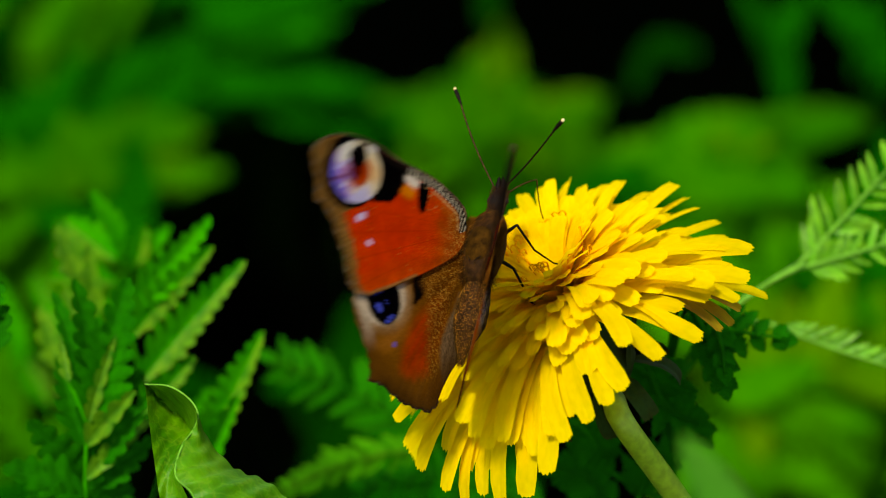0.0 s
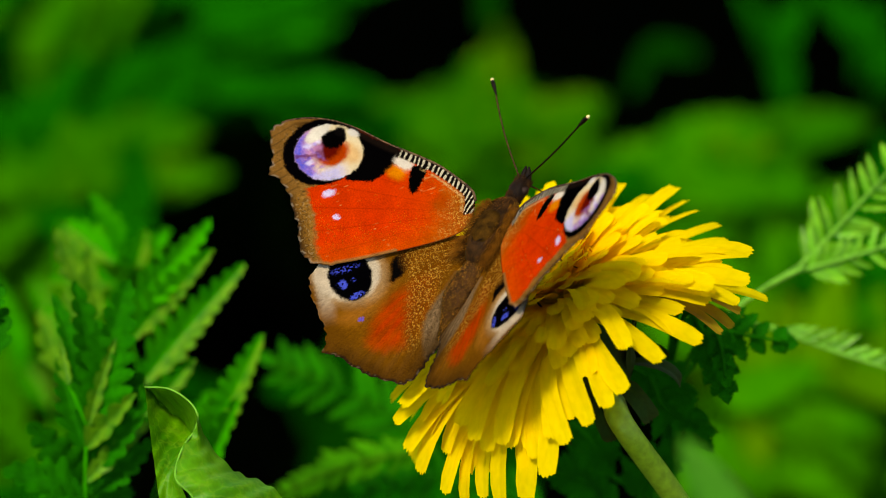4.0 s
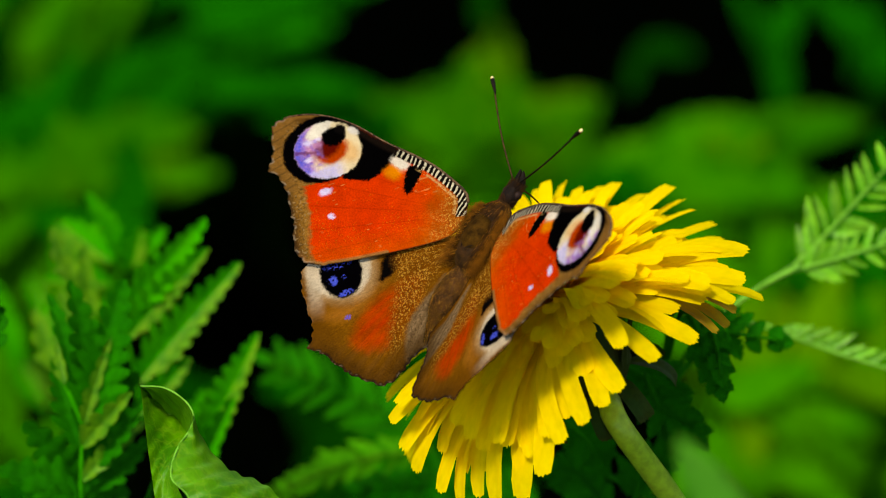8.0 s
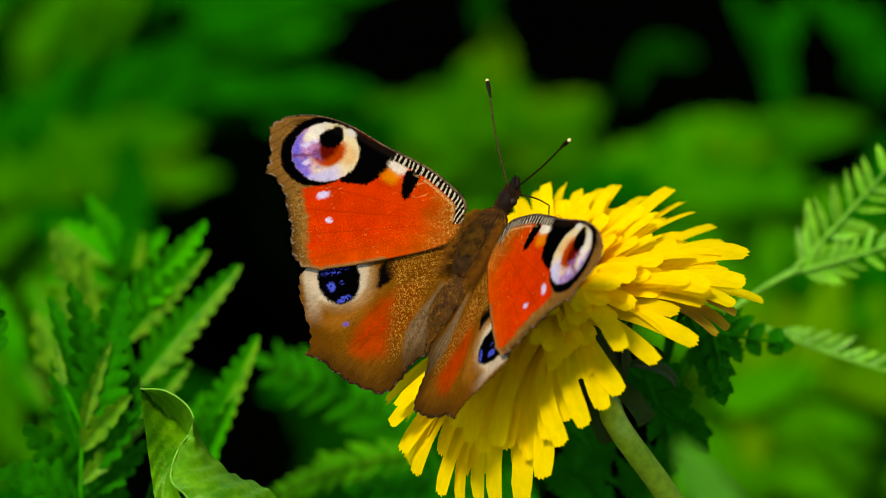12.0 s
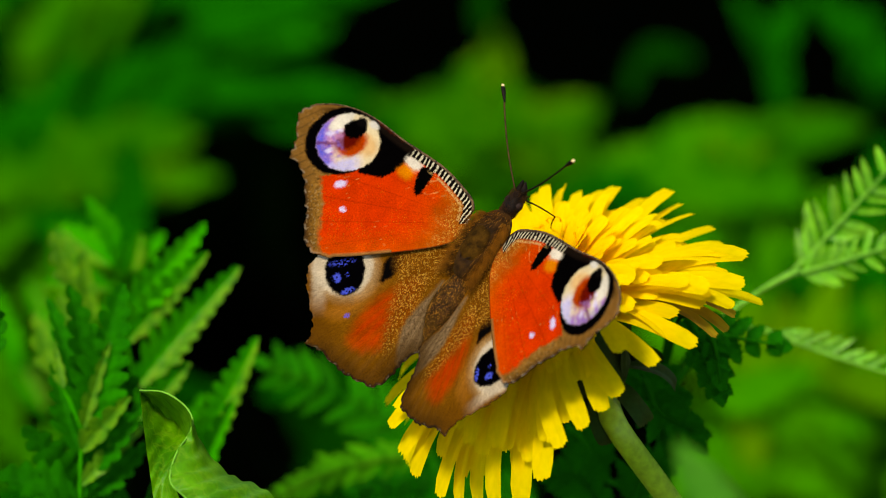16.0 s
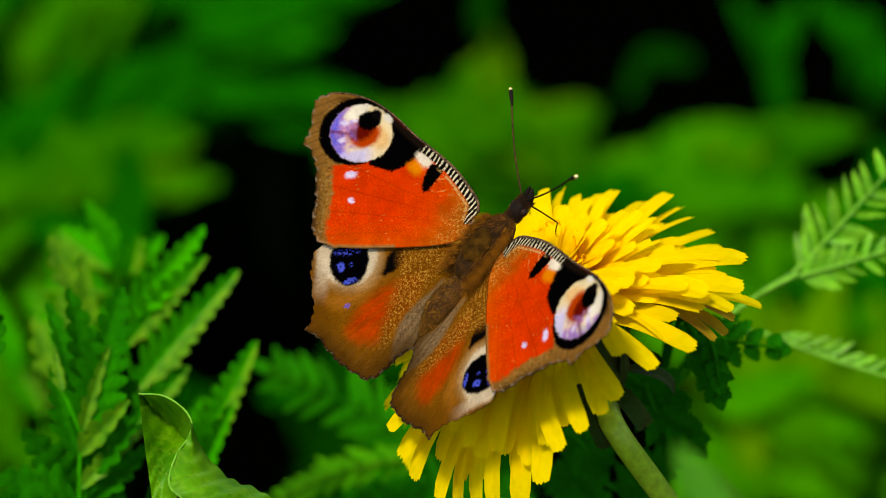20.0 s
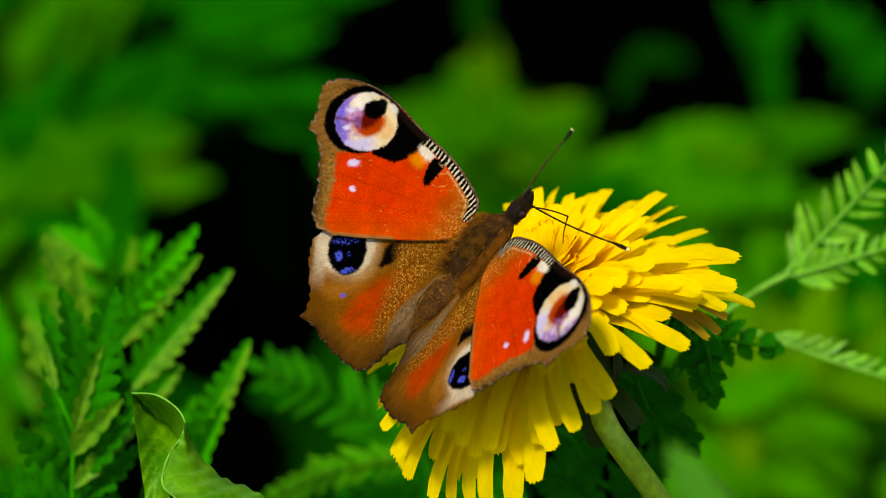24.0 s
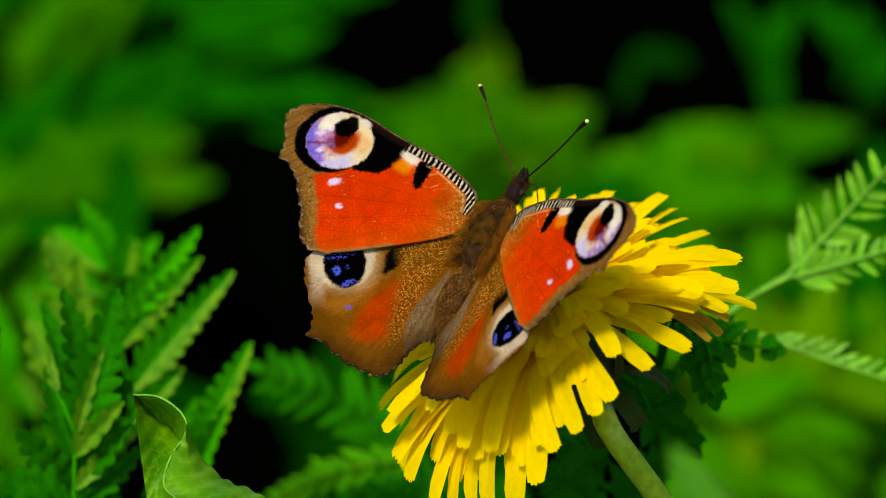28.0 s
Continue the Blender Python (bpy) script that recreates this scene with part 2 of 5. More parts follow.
FORE_EDGE = ((840, 392), (846, 362), (828, 330), (805, 300), (780, 277), (757, 258), (735, 240), (700, 206), (675, 187), (650, 174), (620, 165),
             (588, 164), (565, 172), (556, 190), (553, 215), (546, 238), (537, 254), (549, 264), (557, 286), (560, 310), (558, 334), (560, 355),
             (555, 376), (552, 397), (556, 415), (566, 430), (588, 438), (640, 441), (700, 440), (760, 437), (800, 431), (826, 416))
HIND_EDGE = ((822, 440), (760, 420), (690, 408), (620, 408), (575, 425), (555, 442), (548, 465), (547, 492), (550, 520), (552, 548), (546, 570), (538, 584),
             (552, 592), (566, 604), (581, 623), (596, 640), (612, 651), (630, 662), (645, 671), (662, 667), (680, 655), (695, 640), (708, 627),
             (730, 618), (756, 606), (768, 574), (782, 538), (800, 506), (816, 478))
grain_rng = np.random.default_rng(11)


def smooth_loop(pts, n=6):
    c = np.array(pts, float)
    p0, p1, p2, p3 = np.roll(c, 1, 0), c, np.roll(c, -1, 0), np.roll(c, -2, 0)
    out = [0.5 * (2 * p1 + (p2 - p0) * u + (2 * p0 - 5 * p1 + 4 * p2 - p3) * u * u + (3 * p1 - p0 - 3 * p2 + p3) * u ** 3) for u in np.arange(n) / n]
    return np.stack(out, 1).reshape(-1, 2)


def inside(p, loop):
    """Signed distance of points p to a loop, positive within, and the nearest points on it."""
    a, b = loop, np.roll(loop, -1, 0)
    best, near = np.full(len(p), 1e9), np.zeros_like(p)
    odd = np.zeros(len(p), bool)
    for (ax, ay), (bx, by) in zip(a, b):
        d = np.array((bx - ax, by - ay))
        k = np.clip(((p[:, 0] - ax) * d[0] + (p[:, 1] - ay) * d[1]) / max(d @ d, 1e-9), 0, 1)
        q = np.stack((ax + k * d[0], ay + k * d[1]), 1)
        r = np.hypot(*(p - q).T)
        closer = r < best
        best[closer], near[closer] = r[closer], q[closer]
        if ay != by:
            odd ^= ((ay > p[:, 1]) != (by > p[:, 1])) & (p[:, 0] < (bx - ax) * (p[:, 1] - ay) / (by - ay) + ax)
    return np.where(odd, best, -best), near


def step(x, lo, hi):
    t = np.clip((x - lo) / (hi - lo), 0, 1)
    return t * t * (3 - 2 * t)


def oval(p, cx, cy, rx, ry, turn=0.0):
    """1 on the rim of a turned ellipse, less within."""
    c, s = math.cos(radians(turn)), math.sin(radians(turn))
    x, y = p[:, 0] - cx, p[:, 1] - cy
    return np.hypot((c * x + s * y) / rx, (-s * x + c * y) / ry)


def shape(p, pts, soft=3.0):
    return step(inside(p, smooth_loop(pts, 4))[0], -soft / 2, soft / 2)


def lay(col, mask, rgb, k=0.54):
    """Lay a pigment over what is there."""
    c = np.array(lin(*rgb, k))
    return col + mask[:, None] * (c - col)


def dust(n, share):
    return (grain_rng.random(n) < share).astype(float)


def value_noise(p, size, seed):
    """Smooth noise, 0 to 1, with spots of the given size."""
    g = np.random.default_rng(seed).random((128, 128))
    q = p / size
    i = np.floor(q).astype(int)
    f = q - i
    f = f * f * (3 - 2 * f)
    a, b = g[i[:, 0] % 128, i[:, 1] % 128], g[(i[:, 0] + 1) % 128, i[:, 1] % 128]
    c, d = g[i[:, 0] % 128, (i[:, 1] + 1) % 128], g[(i[:, 0] + 1) % 128, (i[:, 1] + 1) % 128]
    return (a * (1 - f[:, 0]) + b * f[:, 0]) * (1 - f[:, 1]) + (c * (1 - f[:, 0]) + d * f[:, 0]) * f[:, 1]


def fore_pigment(p, edge, side):
    n = len(p)
    q = p + grain_rng.normal(0, 0.8, p.shape) + 3.0 * (np.stack((value_noise(p, 5, 51), value_noise(p, 5, 52)), 1) - 0.5)
    col = np.tile(np.array(lin(230, 57, 0, 0.54)), (n, 1))
    # redder towards the costa, yellower towards the base
    col = lay(col, 0.35 * value_noise(p, 26, 3), (212, 44, 0))
    col = lay(col, step(q[:, 0], 690, 830) * 0.45, (228, 84, 2))
    col = lay(col, 0.5 * dust(n, 0.03) * step(value_noise(p, 30, 4), 0.4, 0.8), (240, 160, 60))
    col = lay(col, 0.45 * step(value_noise(p @ np.array(((0.5, 0.2), (-0.2, 1.2))), 5, 41), 0.80, 0.95) * step(value_noise(p, 40, 42), 0.45, 0.7), (250, 170, 90))
    # veins
    ang = np.arctan2(p[:, 1] - 400, p[:, 0] - 850)
    vein = np.abs(((ang - 0.1) / 0.17) % 1 - 0.5)
    col = lay(col, (1 - step(vein, 0.0, 0.05)) * 0.4, (150, 36, 2))
    # golden scales at the base
    inward = q[:, 0] * 0.82 + q[:, 1] * 0.57
    base = step(inward + 26 * (value_noise(p, 16, 14) - 0.5), 824, 900)
    col = lay(col, base * 0.85, (150, 84, 14))
    col = lay(col, 0.5 * step(q[:, 1], 385, 440), (226, 92, 6))
    speck = step(value_noise(p, 1.25, 5), 0.62, 0.74) * (0.5 + 0.45 * value_noise(p, 6, 15))
    col = lay(col, step(inward + 34 * (value_noise(p, 12, 16) - 0.5), 852, 904) * speck, (238, 186, 84))
    # brown outer border with fine cross ticks
    border = 1 - step(q[:, 0] - (588 - 10 * step(q[:, 1], 330, 430)) + 8 * (value_noise(p, 9, 19) - 0.5), -7, 5)
    border = np.where(q[:, 1] < 292, 1.0 * (q[:, 0] < 640), border)
    col = lay(col, border, (120, 81, 29))
    d, _ = inside(p, edge)
    col = lay(col, border * (1 - step(d, 2, 12)) * 0.85, (70, 46, 20))
    col = lay(col, border * step(d, 10, 26) * 0.55, (176, 124, 52))
    tick = np.abs((p[:, 1] / 17.0) % 1 - 0.5)
    col = lay(col, border * (1 - step(tick, 0.03, 0.14)) * step(value_noise(p, 5, 8), 0.3, 0.7) * 0.7, (74, 50, 22))
    col = lay(col, border * step(q[:, 0], 556, 580) * 0.5 * (q[:, 1] > 300), (172, 118, 44))
    col = lay(col, border * step(value_noise(p, 3.2, 61), 0.55, 0.85) * 0.5, (66, 44, 20))
    col = lay(col, border * step(value_noise(p, 2.4, 62), 0.66, 0.9) * 0.4, (196, 160, 104))
    # hind edge
    col = lay(col, (1 - step(d, 3, 9)) * step(q[:, 1], 400, 432) * (q[:, 0] < 700), (168, 112, 54))
    # tip field: black round the eye
    eye_out = 1 - step(oval(q, 634, 233, 70, 60, -20), 0.96, 1.02)
    col = lay(col, eye_out, (4, 3, 4))
    patch = shape(q, ((655, 292), (672, 270), (690, 240), (694, 208), (722, 232), (752, 256), (748, 276), (735, 284), (712, 298), (690, 304), (668, 297)))
    col = lay(col, patch, (4, 3, 3))
    # brown tip and costal border
    rim = (1 - step(d, 9, 17)) * ((q[:, 1] < 272) & (q[:, 0] < 766))
    wide = (1 - step(d, 14, 22)) * ((q[:, 1] < 300) & (q[:, 0] < 600))
    col = lay(col, np.maximum(rim * step(q[:, 0], 590, 640) * 0.92, 0), (26, 18, 12))
    col = lay(col, np.maximum(wide * 0.8, (1 - step(d, 4, 10)) * (q[:, 0] < 650) * (q[:, 1] < 230)), (142, 98, 40))
    col = lay(col, wide * (1 - step(np.abs(((p[:, 1] + p[:, 0] * 0.4) / 15.0) % 1 - 0.5), 0.03, 0.14)) * 0.5, (80, 54, 26))
    # eye: cream ring, violet outer half, dark red core, black pupil
    disc = oval(q, 641, 236, 57, 53, -14)
    ring = 1 - step(disc, 0.94, 1.0)
    col = lay(col, ring, (248, 224, 170))
    col = lay(col, (1 - step(oval(q, 672, 244, 22, 26, -20), 0.5, 1.1)) * 0.5, (240, 160, 30))
    core = 1 - step(oval(q, 646, 238, 33, 26, -28), 0.7, 1.1)
    col = lay(col, core, (190, 62, 4))
    col = lay(col, (1 - step(oval(q, 640, 230, 28, 20, -30), 0.6, 1.15)), (104, 16, 4))
    west = 1 - step(q[:, 0] + 0.30 * (q[:, 1] - 235) + 18 * (value_noise(p, 7, 17) - 0.5), 612, 640)
    violet = west * ring * (q[:, 1] + 0.75 * (q[:, 0] - 600) > 196)
    streak = 1 if side < 0 else step(value_noise(p * np.array((0.35, 1.6)), 6, 75), 0.35, 0.6)
    col = lay(col, violet * (0.8 + 0.2 * dust(n, 0.6)) * streak, (204, 134, 180))
    blue = np.maximum(1 - step(q[:, 0] - 0.25 * np.abs(q[:, 1] - 240) + 12 * (value_noise(p, 9, 35) - 0.5), 588, 612), step(value_noise(p, 8, 9), 0.62, 0.74) * 0.7) * violet
    col = lay(col, blue * (0.6 + 0.4 * dust(n, 0.7)) * (1 if side < 0 else 0.5), (96, 98, 222))
    col = lay(col, ring * step(q[:, 1] + 0.2 * (q[:, 0] - 620), 264, 274) * (1 - step(q[:, 0], 640, 672)) * (0.6 + 0.4 * dust(n, 0.6)), (206, 198, 240))
    col = lay(col, violet * (1 - step(np.abs(q[:, 1] - 234 - 0.1 * (q[:, 0] - 600)), 1.5, 4.5)) * 0.7, (112, 36, 70))
    for cx, cy, r in ((612, 217, 6.5), (606, 248, 5.0), (628, 214, 4.0)):
        col = lay(col, 1 - step(oval(q, cx, cy, r * 1.5, r), 0.3, 1.3), (236, 222, 248))
    col = lay(col, 1 - step(oval(q, 634, 196, 27, 12, -30), 0.8, 1.12), (246, 234, 206))
    col = lay(col, 1 - step(oval(q, 655, 213, 22, 17, -14), 0.86, 1.06), (4, 3, 3))
    col = lay(col, 1 - step(oval(q, 668, 202, 10, 10, 0), 0.7, 1.1), (12, 9, 8))
    col = lay(col, step(disc, 0.97, 1.0) * (1 - step(oval(q, 638, 235, 74, 64, -14), 0.95, 1.0)) * (q[:, 0] < 668) * (1 - step(q[:, 1], 284, 291)), (4, 3, 4))
    col = lay(col, 1 - step(oval(q, 688, 210, 7, 11, -40), 0.6, 1.1), (236, 226, 204))
    # cream wedge, turning orange, and the black bar beside it
    wedge = shape(q, ((766, 278), (752, 272), (738, 283), (722, 296), (736, 312), (748, 306), (758, 292)), 14)
    col = lay(col, wedge, (240, 134, 12))
    col = lay(col, wedge * step(q[:, 0] - q[:, 1] * 0.8, 504, 528), (248, 226, 190))
    col = lay(col, 1 - step(oval(q, 752, 284, 19, 10, 40), 0.6, 1.15), (250, 234, 204))
    col = lay(col, shape(q, ((768, 292), (786, 298), (780, 314), (764, 334), (754, 343), (748, 336), (752, 316), (760, 300))), (5, 4, 3))
    # costal band: black and white cross stripes
    along = (p[:, 0] - 757) * 0.62 + (p[:, 1] - 258) * 0.78
    band = (1 - step(d + grain_rng.normal(0, 0.6, n), 15, 18)) * step(along, -4, 4) * (p[:, 1] < 398) * (p[:, 0] > 740)
    stripe = np.sin((along - 0.30 * d) / 1.3 + 3.4 * value_noise(p, 13, 10)) + 0.9 * (value_noise(p, 3, 18) - 0.5)
    col = lay(col, band, (16, 13, 10))
    col = lay(col, band * step(stripe, 0.0, 0.6) * step(value_noise(p, 2.0, 71), 0.1, 0.4), (222, 208, 170))
    inner = (1 - step(np.abs(d - 21), 1.2, 3)) * step(along, 40, 55) * (p[:, 1] < 392) * (p[:, 0] > 770)
    col = lay(col, inner * 0.7 * step(value_noise(p, 2.2, 73), 0.2, 0.5), (224, 180, 108))
    # fringe: pale between the veins, dark at their ends
    col = lay(col, (1 - step(d, 1.0, 4.0)) * step(np.sin(p[:, 1] / 3.4 + 3 * value_noise(p, 20, 74)), 0.1, 0.6) * (q[:, 0] < 600) * 0.6, (206, 184, 150))
    # two pale violet spots
    for cx, cy, rx, ry in ((622, 310, 13, 7), (622, 356, 7, 5.5)):
        col = lay(col, 1 - step(oval(q, cx, cy, rx, ry, -10), 0.55, 1.1), (232, 214, 242))
    # thin dark edge
    col = lay(col, (1 - step(d, 0.5, 3)) * 0.7, (44, 32, 20))
    return col


def hind_pigment(p, edge, side):
    n = len(p)
    q = p + grain_rng.normal(0, 0.8, p.shape) + 3.0 * (np.stack((value_noise(p, 5, 51), value_noise(p, 5, 52)), 1) - 0.5)
    d, _ = inside(p, edge)
    col = np.tile(np.array(lin(140, 86, 12, 0.54)), (n, 1))
    col = lay(col, 0.6 * value_noise(p, 26, 21), (122, 74, 10))
    rays = 0.5 + 0.5 * np.sin(np.arctan2(p[:, 1] - 430, p[:, 0] - 830) * 95)
    # red field, streaked along the veins
    red = shape(q, ((742, 486), (700, 500), (660, 520), (628, 556), (612, 590), (640, 608), (672, 600), (700, 566), (734, 520)), 30)
    col = lay(col, red * (0.68 + 0.25 * rays) * (0.68 + 0.42 * value_noise(p, 14, 24)), (214, 62, 2))
    col = lay(col, 0.15 * rays * step(q[:, 1], 560, 640), (172, 118, 54))
    # pale wedge below the eye
    col = lay(col, shape(q, ((575, 530), (640, 505), (690, 480), (650, 520), (610, 545)), 26) * 0.6, (196, 122, 38))
    # eye: cream ring open to the brown, black centre with blue bars
    ring = (1 - step(oval(q, 616, 458, 70, 68, -35), 0.74, 1.02)) * (1 - 0.75 * step(q[:, 1] - 0.35 * (q[:, 0] - 600), 490, 540))
    col = lay(col, ring * 0.72, (214, 168, 106))
    ring2 = (1 - step(oval(q, 612, 452, 58, 60, -30), 0.82, 1.0)) * (1 - 0.8 * step(q[:, 1], 480, 525))
    col = lay(col, ring2, (244, 222, 182))
    col = lay(col, (1 - step(np.abs(q[:, 0] - 568 + 0.1 * (q[:, 1] - 480)), 4, 18)) * (1 - step(q[:, 1], 455, 545)) * step(q[:, 1], 425, 440), (236, 212, 172))
    col = lay(col, 1 - step(oval(q, 616, 459, 36, 48, 6), 0.92, 1.03), (4, 3, 5))
    for cx, cy, rx, ry, t in ((600, 472, 8, 9, 20), (618, 497, 14, 5, -14), (619, 468, 3.5, 3.5, 0)):
        col = lay(col, (1 - step(oval(q, cx, cy, rx, ry, t), 0.6, 1.15)) * (value_noise(p, 3.0, 27) > 0.34), (84, 100, 232))
    col = lay(col, (1 - step(oval(q, 612, 445, 26, 7, -4), 0.6, 1.15)) * (value_noise(p, 2.2, 28) > 0.56), (70, 84, 206))
    # black patch toward the base and brown field
    col = lay(col, shape(q, ((680, 470), (690, 446), (716, 436), (718, 456), (700, 478), (676, 488)), 8), (12, 9, 8))
    gold = shape(q, ((716, 430), (706, 490), (690, 530), (676, 580), (668, 612), (684, 612), (712, 560), (770, 490), (820, 436)), 26)
    col = lay(col, gold * 0.8, (132, 72, 8))
    col = lay(col, gold * step(value_noise(p, 1.25, 22), 0.62, 0.74) * (0.4 + 0.5 * value_noise(p, 6, 23)), (236, 178, 70))
    # grey anal fold
    fold = shape(q, ((762, 516), (730, 545), (705, 580), (692, 640), (716, 640), (746, 600), (752, 560), (785, 495)), 10)
    col = lay(col, fold, (156, 124, 82))
    col = lay(col, fold * rays * 0.6, (116, 88, 54))
    col = lay(col, fold * step(value_noise(p, 3.0, 26), 0.6, 0.85) * 0.5, (84, 62, 40))
    # violet spot, on the left wing alone
    col = lay(col, (side < 0) * (1 - step(oval(q, 612, 541, 6, 4, -25), 0.6, 1.2)) * dust(n, 0.8), (120, 100, 214))
    # fine streaks along the veins
    col = col * (0.86 + 0.28 * value_noise(np.stack((np.arctan2(p[:, 1] - 430, p[:, 0] - 830) * 160, np.hypot(p[:, 0] - 830, p[:, 1] - 430) / 9), 1), 1.0, 25))[:, None]
    col = lay(col, (1 - step(d, 4, 46)) * step(q[:, 1], 520, 610) * 0.78, (74, 47, 13))
    rib = np.abs(((np.arctan2(p[:, 1] - 430, p[:, 0] - 830)) / 0.16) % 1 - 0.5)
    col = lay(col, (1 - step(rib, 0.0, 0.05)) * step(q[:, 1], 500, 580) * 0.2, (58, 36, 10))
    # dark toothed edge
    col = lay(col, (1 - step(d, 1.5, 6)) * step(q[:, 1], 560, 600) * 0.8, (40, 30, 20))
    col = lay(col, (1 - step(d, 0.5, 4)) * step(value_noise(p, 4, 72), 0.55, 0.8) * 0.3, (176, 152, 116))
    return col


def wing_mesh(name, edge_pts, chart, pigment, side, grid=1.1):
    """A thin wing: scaled upper face with its markings, dark underside, low vein ridges and a slight camber."""
    edge = smooth_loop(edge_pts, 10)
    mid = edge.mean(0)
    k = np.arange(len(edge))
    wob = 1.9 * np.sin(k * 0.66 + 1.5 * np.sin(k * 0.21)) + 0.7 * np.sin(k * 1.9 + 3 * np.sin(k * 0.13))
    far = (edge[:, 0] < 600) | (edge[:, 1] > 560)
    edge = edge + (far * wob / np.hypot(*(edge - mid).T))[:, None] * (edge - mid)
    lo, hi = edge.min(0) - grid, edge.max(0) + grid
    A = np.array(chart)

    def sheet(g, lift):
        nx, ny = (np.ceil((hi - lo) / g)).astype(int) + 1
        gx, gy = np.meshgrid(lo[0] + g * np.arange(nx), lo[1] + g * np.arange(ny), indexing="ij")
        p = np.stack((gx.ravel(), gy.ravel()), 1)
        d, near = inside(p, edge)
        ok = (d > 0).reshape(nx, ny)
        cell = ok[:-1, :-1] | ok[1:, :-1] | ok[1:, 1:] | ok[:-1, 1:]
        i, j = np.nonzero(cell)
        quads = np.stack((i * ny + j, (i + 1) * ny + j, (i + 1) * ny + j + 1, i * ny + j + 1), 1)
        p = np.where((d > 0)[:, None], p, near)
        used, flat = np.unique(quads, return_inverse=True)
        p, quads = p[used], flat.reshape(-1, 4)
        w = np.c_[p, np.ones(len(p))] @ A.T
        r = np.hypot(w[:, 0], w[:, 1])
        ang = np.arctan2(w[:, 1], w[:, 0])
        z = 0.0004 * r * r + 0.05 * np.cos(ang * 17) * np.clip(r / 6, 0, 1) + 0.18 * np.sin(r / 5) + lift
        return p, np.stack((side * w[:, 0], w[:, 1], z), 1) * MM, quads

    p, v1, f1 = sheet(grid, 0.0)
    pb, v2, f2 = sheet(4.0, -0.10)
    c1 = (0.78 if pigment is fore_pigment else 0.64) * pigment(p, edge, side)
    c2 = np.tile(np.array(lin(34, 26, 20)), (len(pb), 1)) * (0.7 + 0.6 * value_noise(pb, 9, 31))[:, None]
    if side > 0:
        f1, f2 = f1, f2[:, ::-1]
    else:
        f1, f2 = f1[:, ::-1], f2
    v, f = np.concatenate((v1, v2)), np.concatenate((f1, f2 + len(v1)))
    me = bpy.data.meshes.new(name)
    me.vertices.add(len(v))
    me.vertices.foreach_set("co", v.ravel())
    me.loops.add(f.size)
    me.loops.foreach_set("vertex_index", f.ravel().astype(np.int32))
    me.polygons.add(len(f))
    me.polygons.foreach_set("loop_start", np.arange(0, f.size, 4, dtype=np.int32))
    me.update(calc_edges=True)
    me.polygons.foreach_set("use_smooth", np.ones(len(f), bool))
    layer = me.attributes.new("pigment", "FLOAT_COLOR", "POINT")
    layer.data.foreach_set("color", np.c_[np.concatenate((c1, c2)), np.ones(len(v))].ravel().astype(np.float32))
    me.materials.append(WING)
    me.validate()
    return me


FORE_HINGE, HIND_HINGE = (1.52, 1.48, 1.01), (1.63, 0.48, 0.45)
FEELER_BASE = (0.5, 10.72, 0.97)


def perch(x, y, a, b, c):
    """The body's pose: mm in the stand's plane, then turns about z, x and y."""
    return STAND @ Matrix.Translation(Vector((x, y, 0)) * MM) @ Matrix.Rotation(radians(a), 4, "Z") @ Matrix.Rotation(radians(b), 4, "X") @ Matrix.Rotation(radians(c), 4, "Y")


def hinged(side, hinge, raised, swept):
    return Matrix.Translation(Vector((side * hinge[0], hinge[1], hinge[2])) * MM) @ Matrix.Rotation(radians(-side * raised), 4, "Y") @ Matrix.Rotation(radians(-side * swept), 4, "Z")


def fore(side, raised, swept):
    return hinged(side, FORE_HINGE, raised, swept)


def hind(side, raised, swept):
    return hinged(side, HIND_HINGE, raised, swept)


def feeler(side, yaw, lift):
    """An antenna's pose on the head: yaw outward from straight ahead, lift above the body's plane."""
    return Matrix.Translation(Vector((side * FEELER_BASE[0], FEELER_BASE[1], FEELER_BASE[2])) * MM) @ Matrix.Rotation(radians(-yaw), 4, "Z") @ Matrix.Rotation(radians(lift), 4, "X")


def reach(x, y, z, yaw, lift):
    """A slender part's pose: its root in mm, yaw from straight ahead and lift."""
    return Matrix.Translation(Vector((x, y, z)) * MM) @ Matrix.Rotation(radians(-yaw), 4, "Z") @ Matrix.Rotation(radians(lift), 4, "X")


# ---- butterfly: body ----
def turned(profile, sides=20, flat=1.0, sag=None):
    """A body of revolution along y: rows of (y, radius) in mm."""
    vs, fs = [], []
    for y, r in profile:
        for k in range(sides):
            a = 2 * math.pi * k / sides
            vs.append(Vector((r * math.cos(a), y, flat * r * math.sin(a) + (sag(y) if sag else 0))) * MM)
    for i in range(len(profile) - 1):
        for k in range(sides):
            k2 = (k + 1) % sides
            fs.append((i * sides + k, (i + 1) * sides + k, (i + 1) * sides + k2, i * sides + k2))
    fs += [tuple(range(sides)), tuple(range(len(profile) * sides - 1, (len(profile) - 1) * sides - 1, -1))]
    return vs, fs


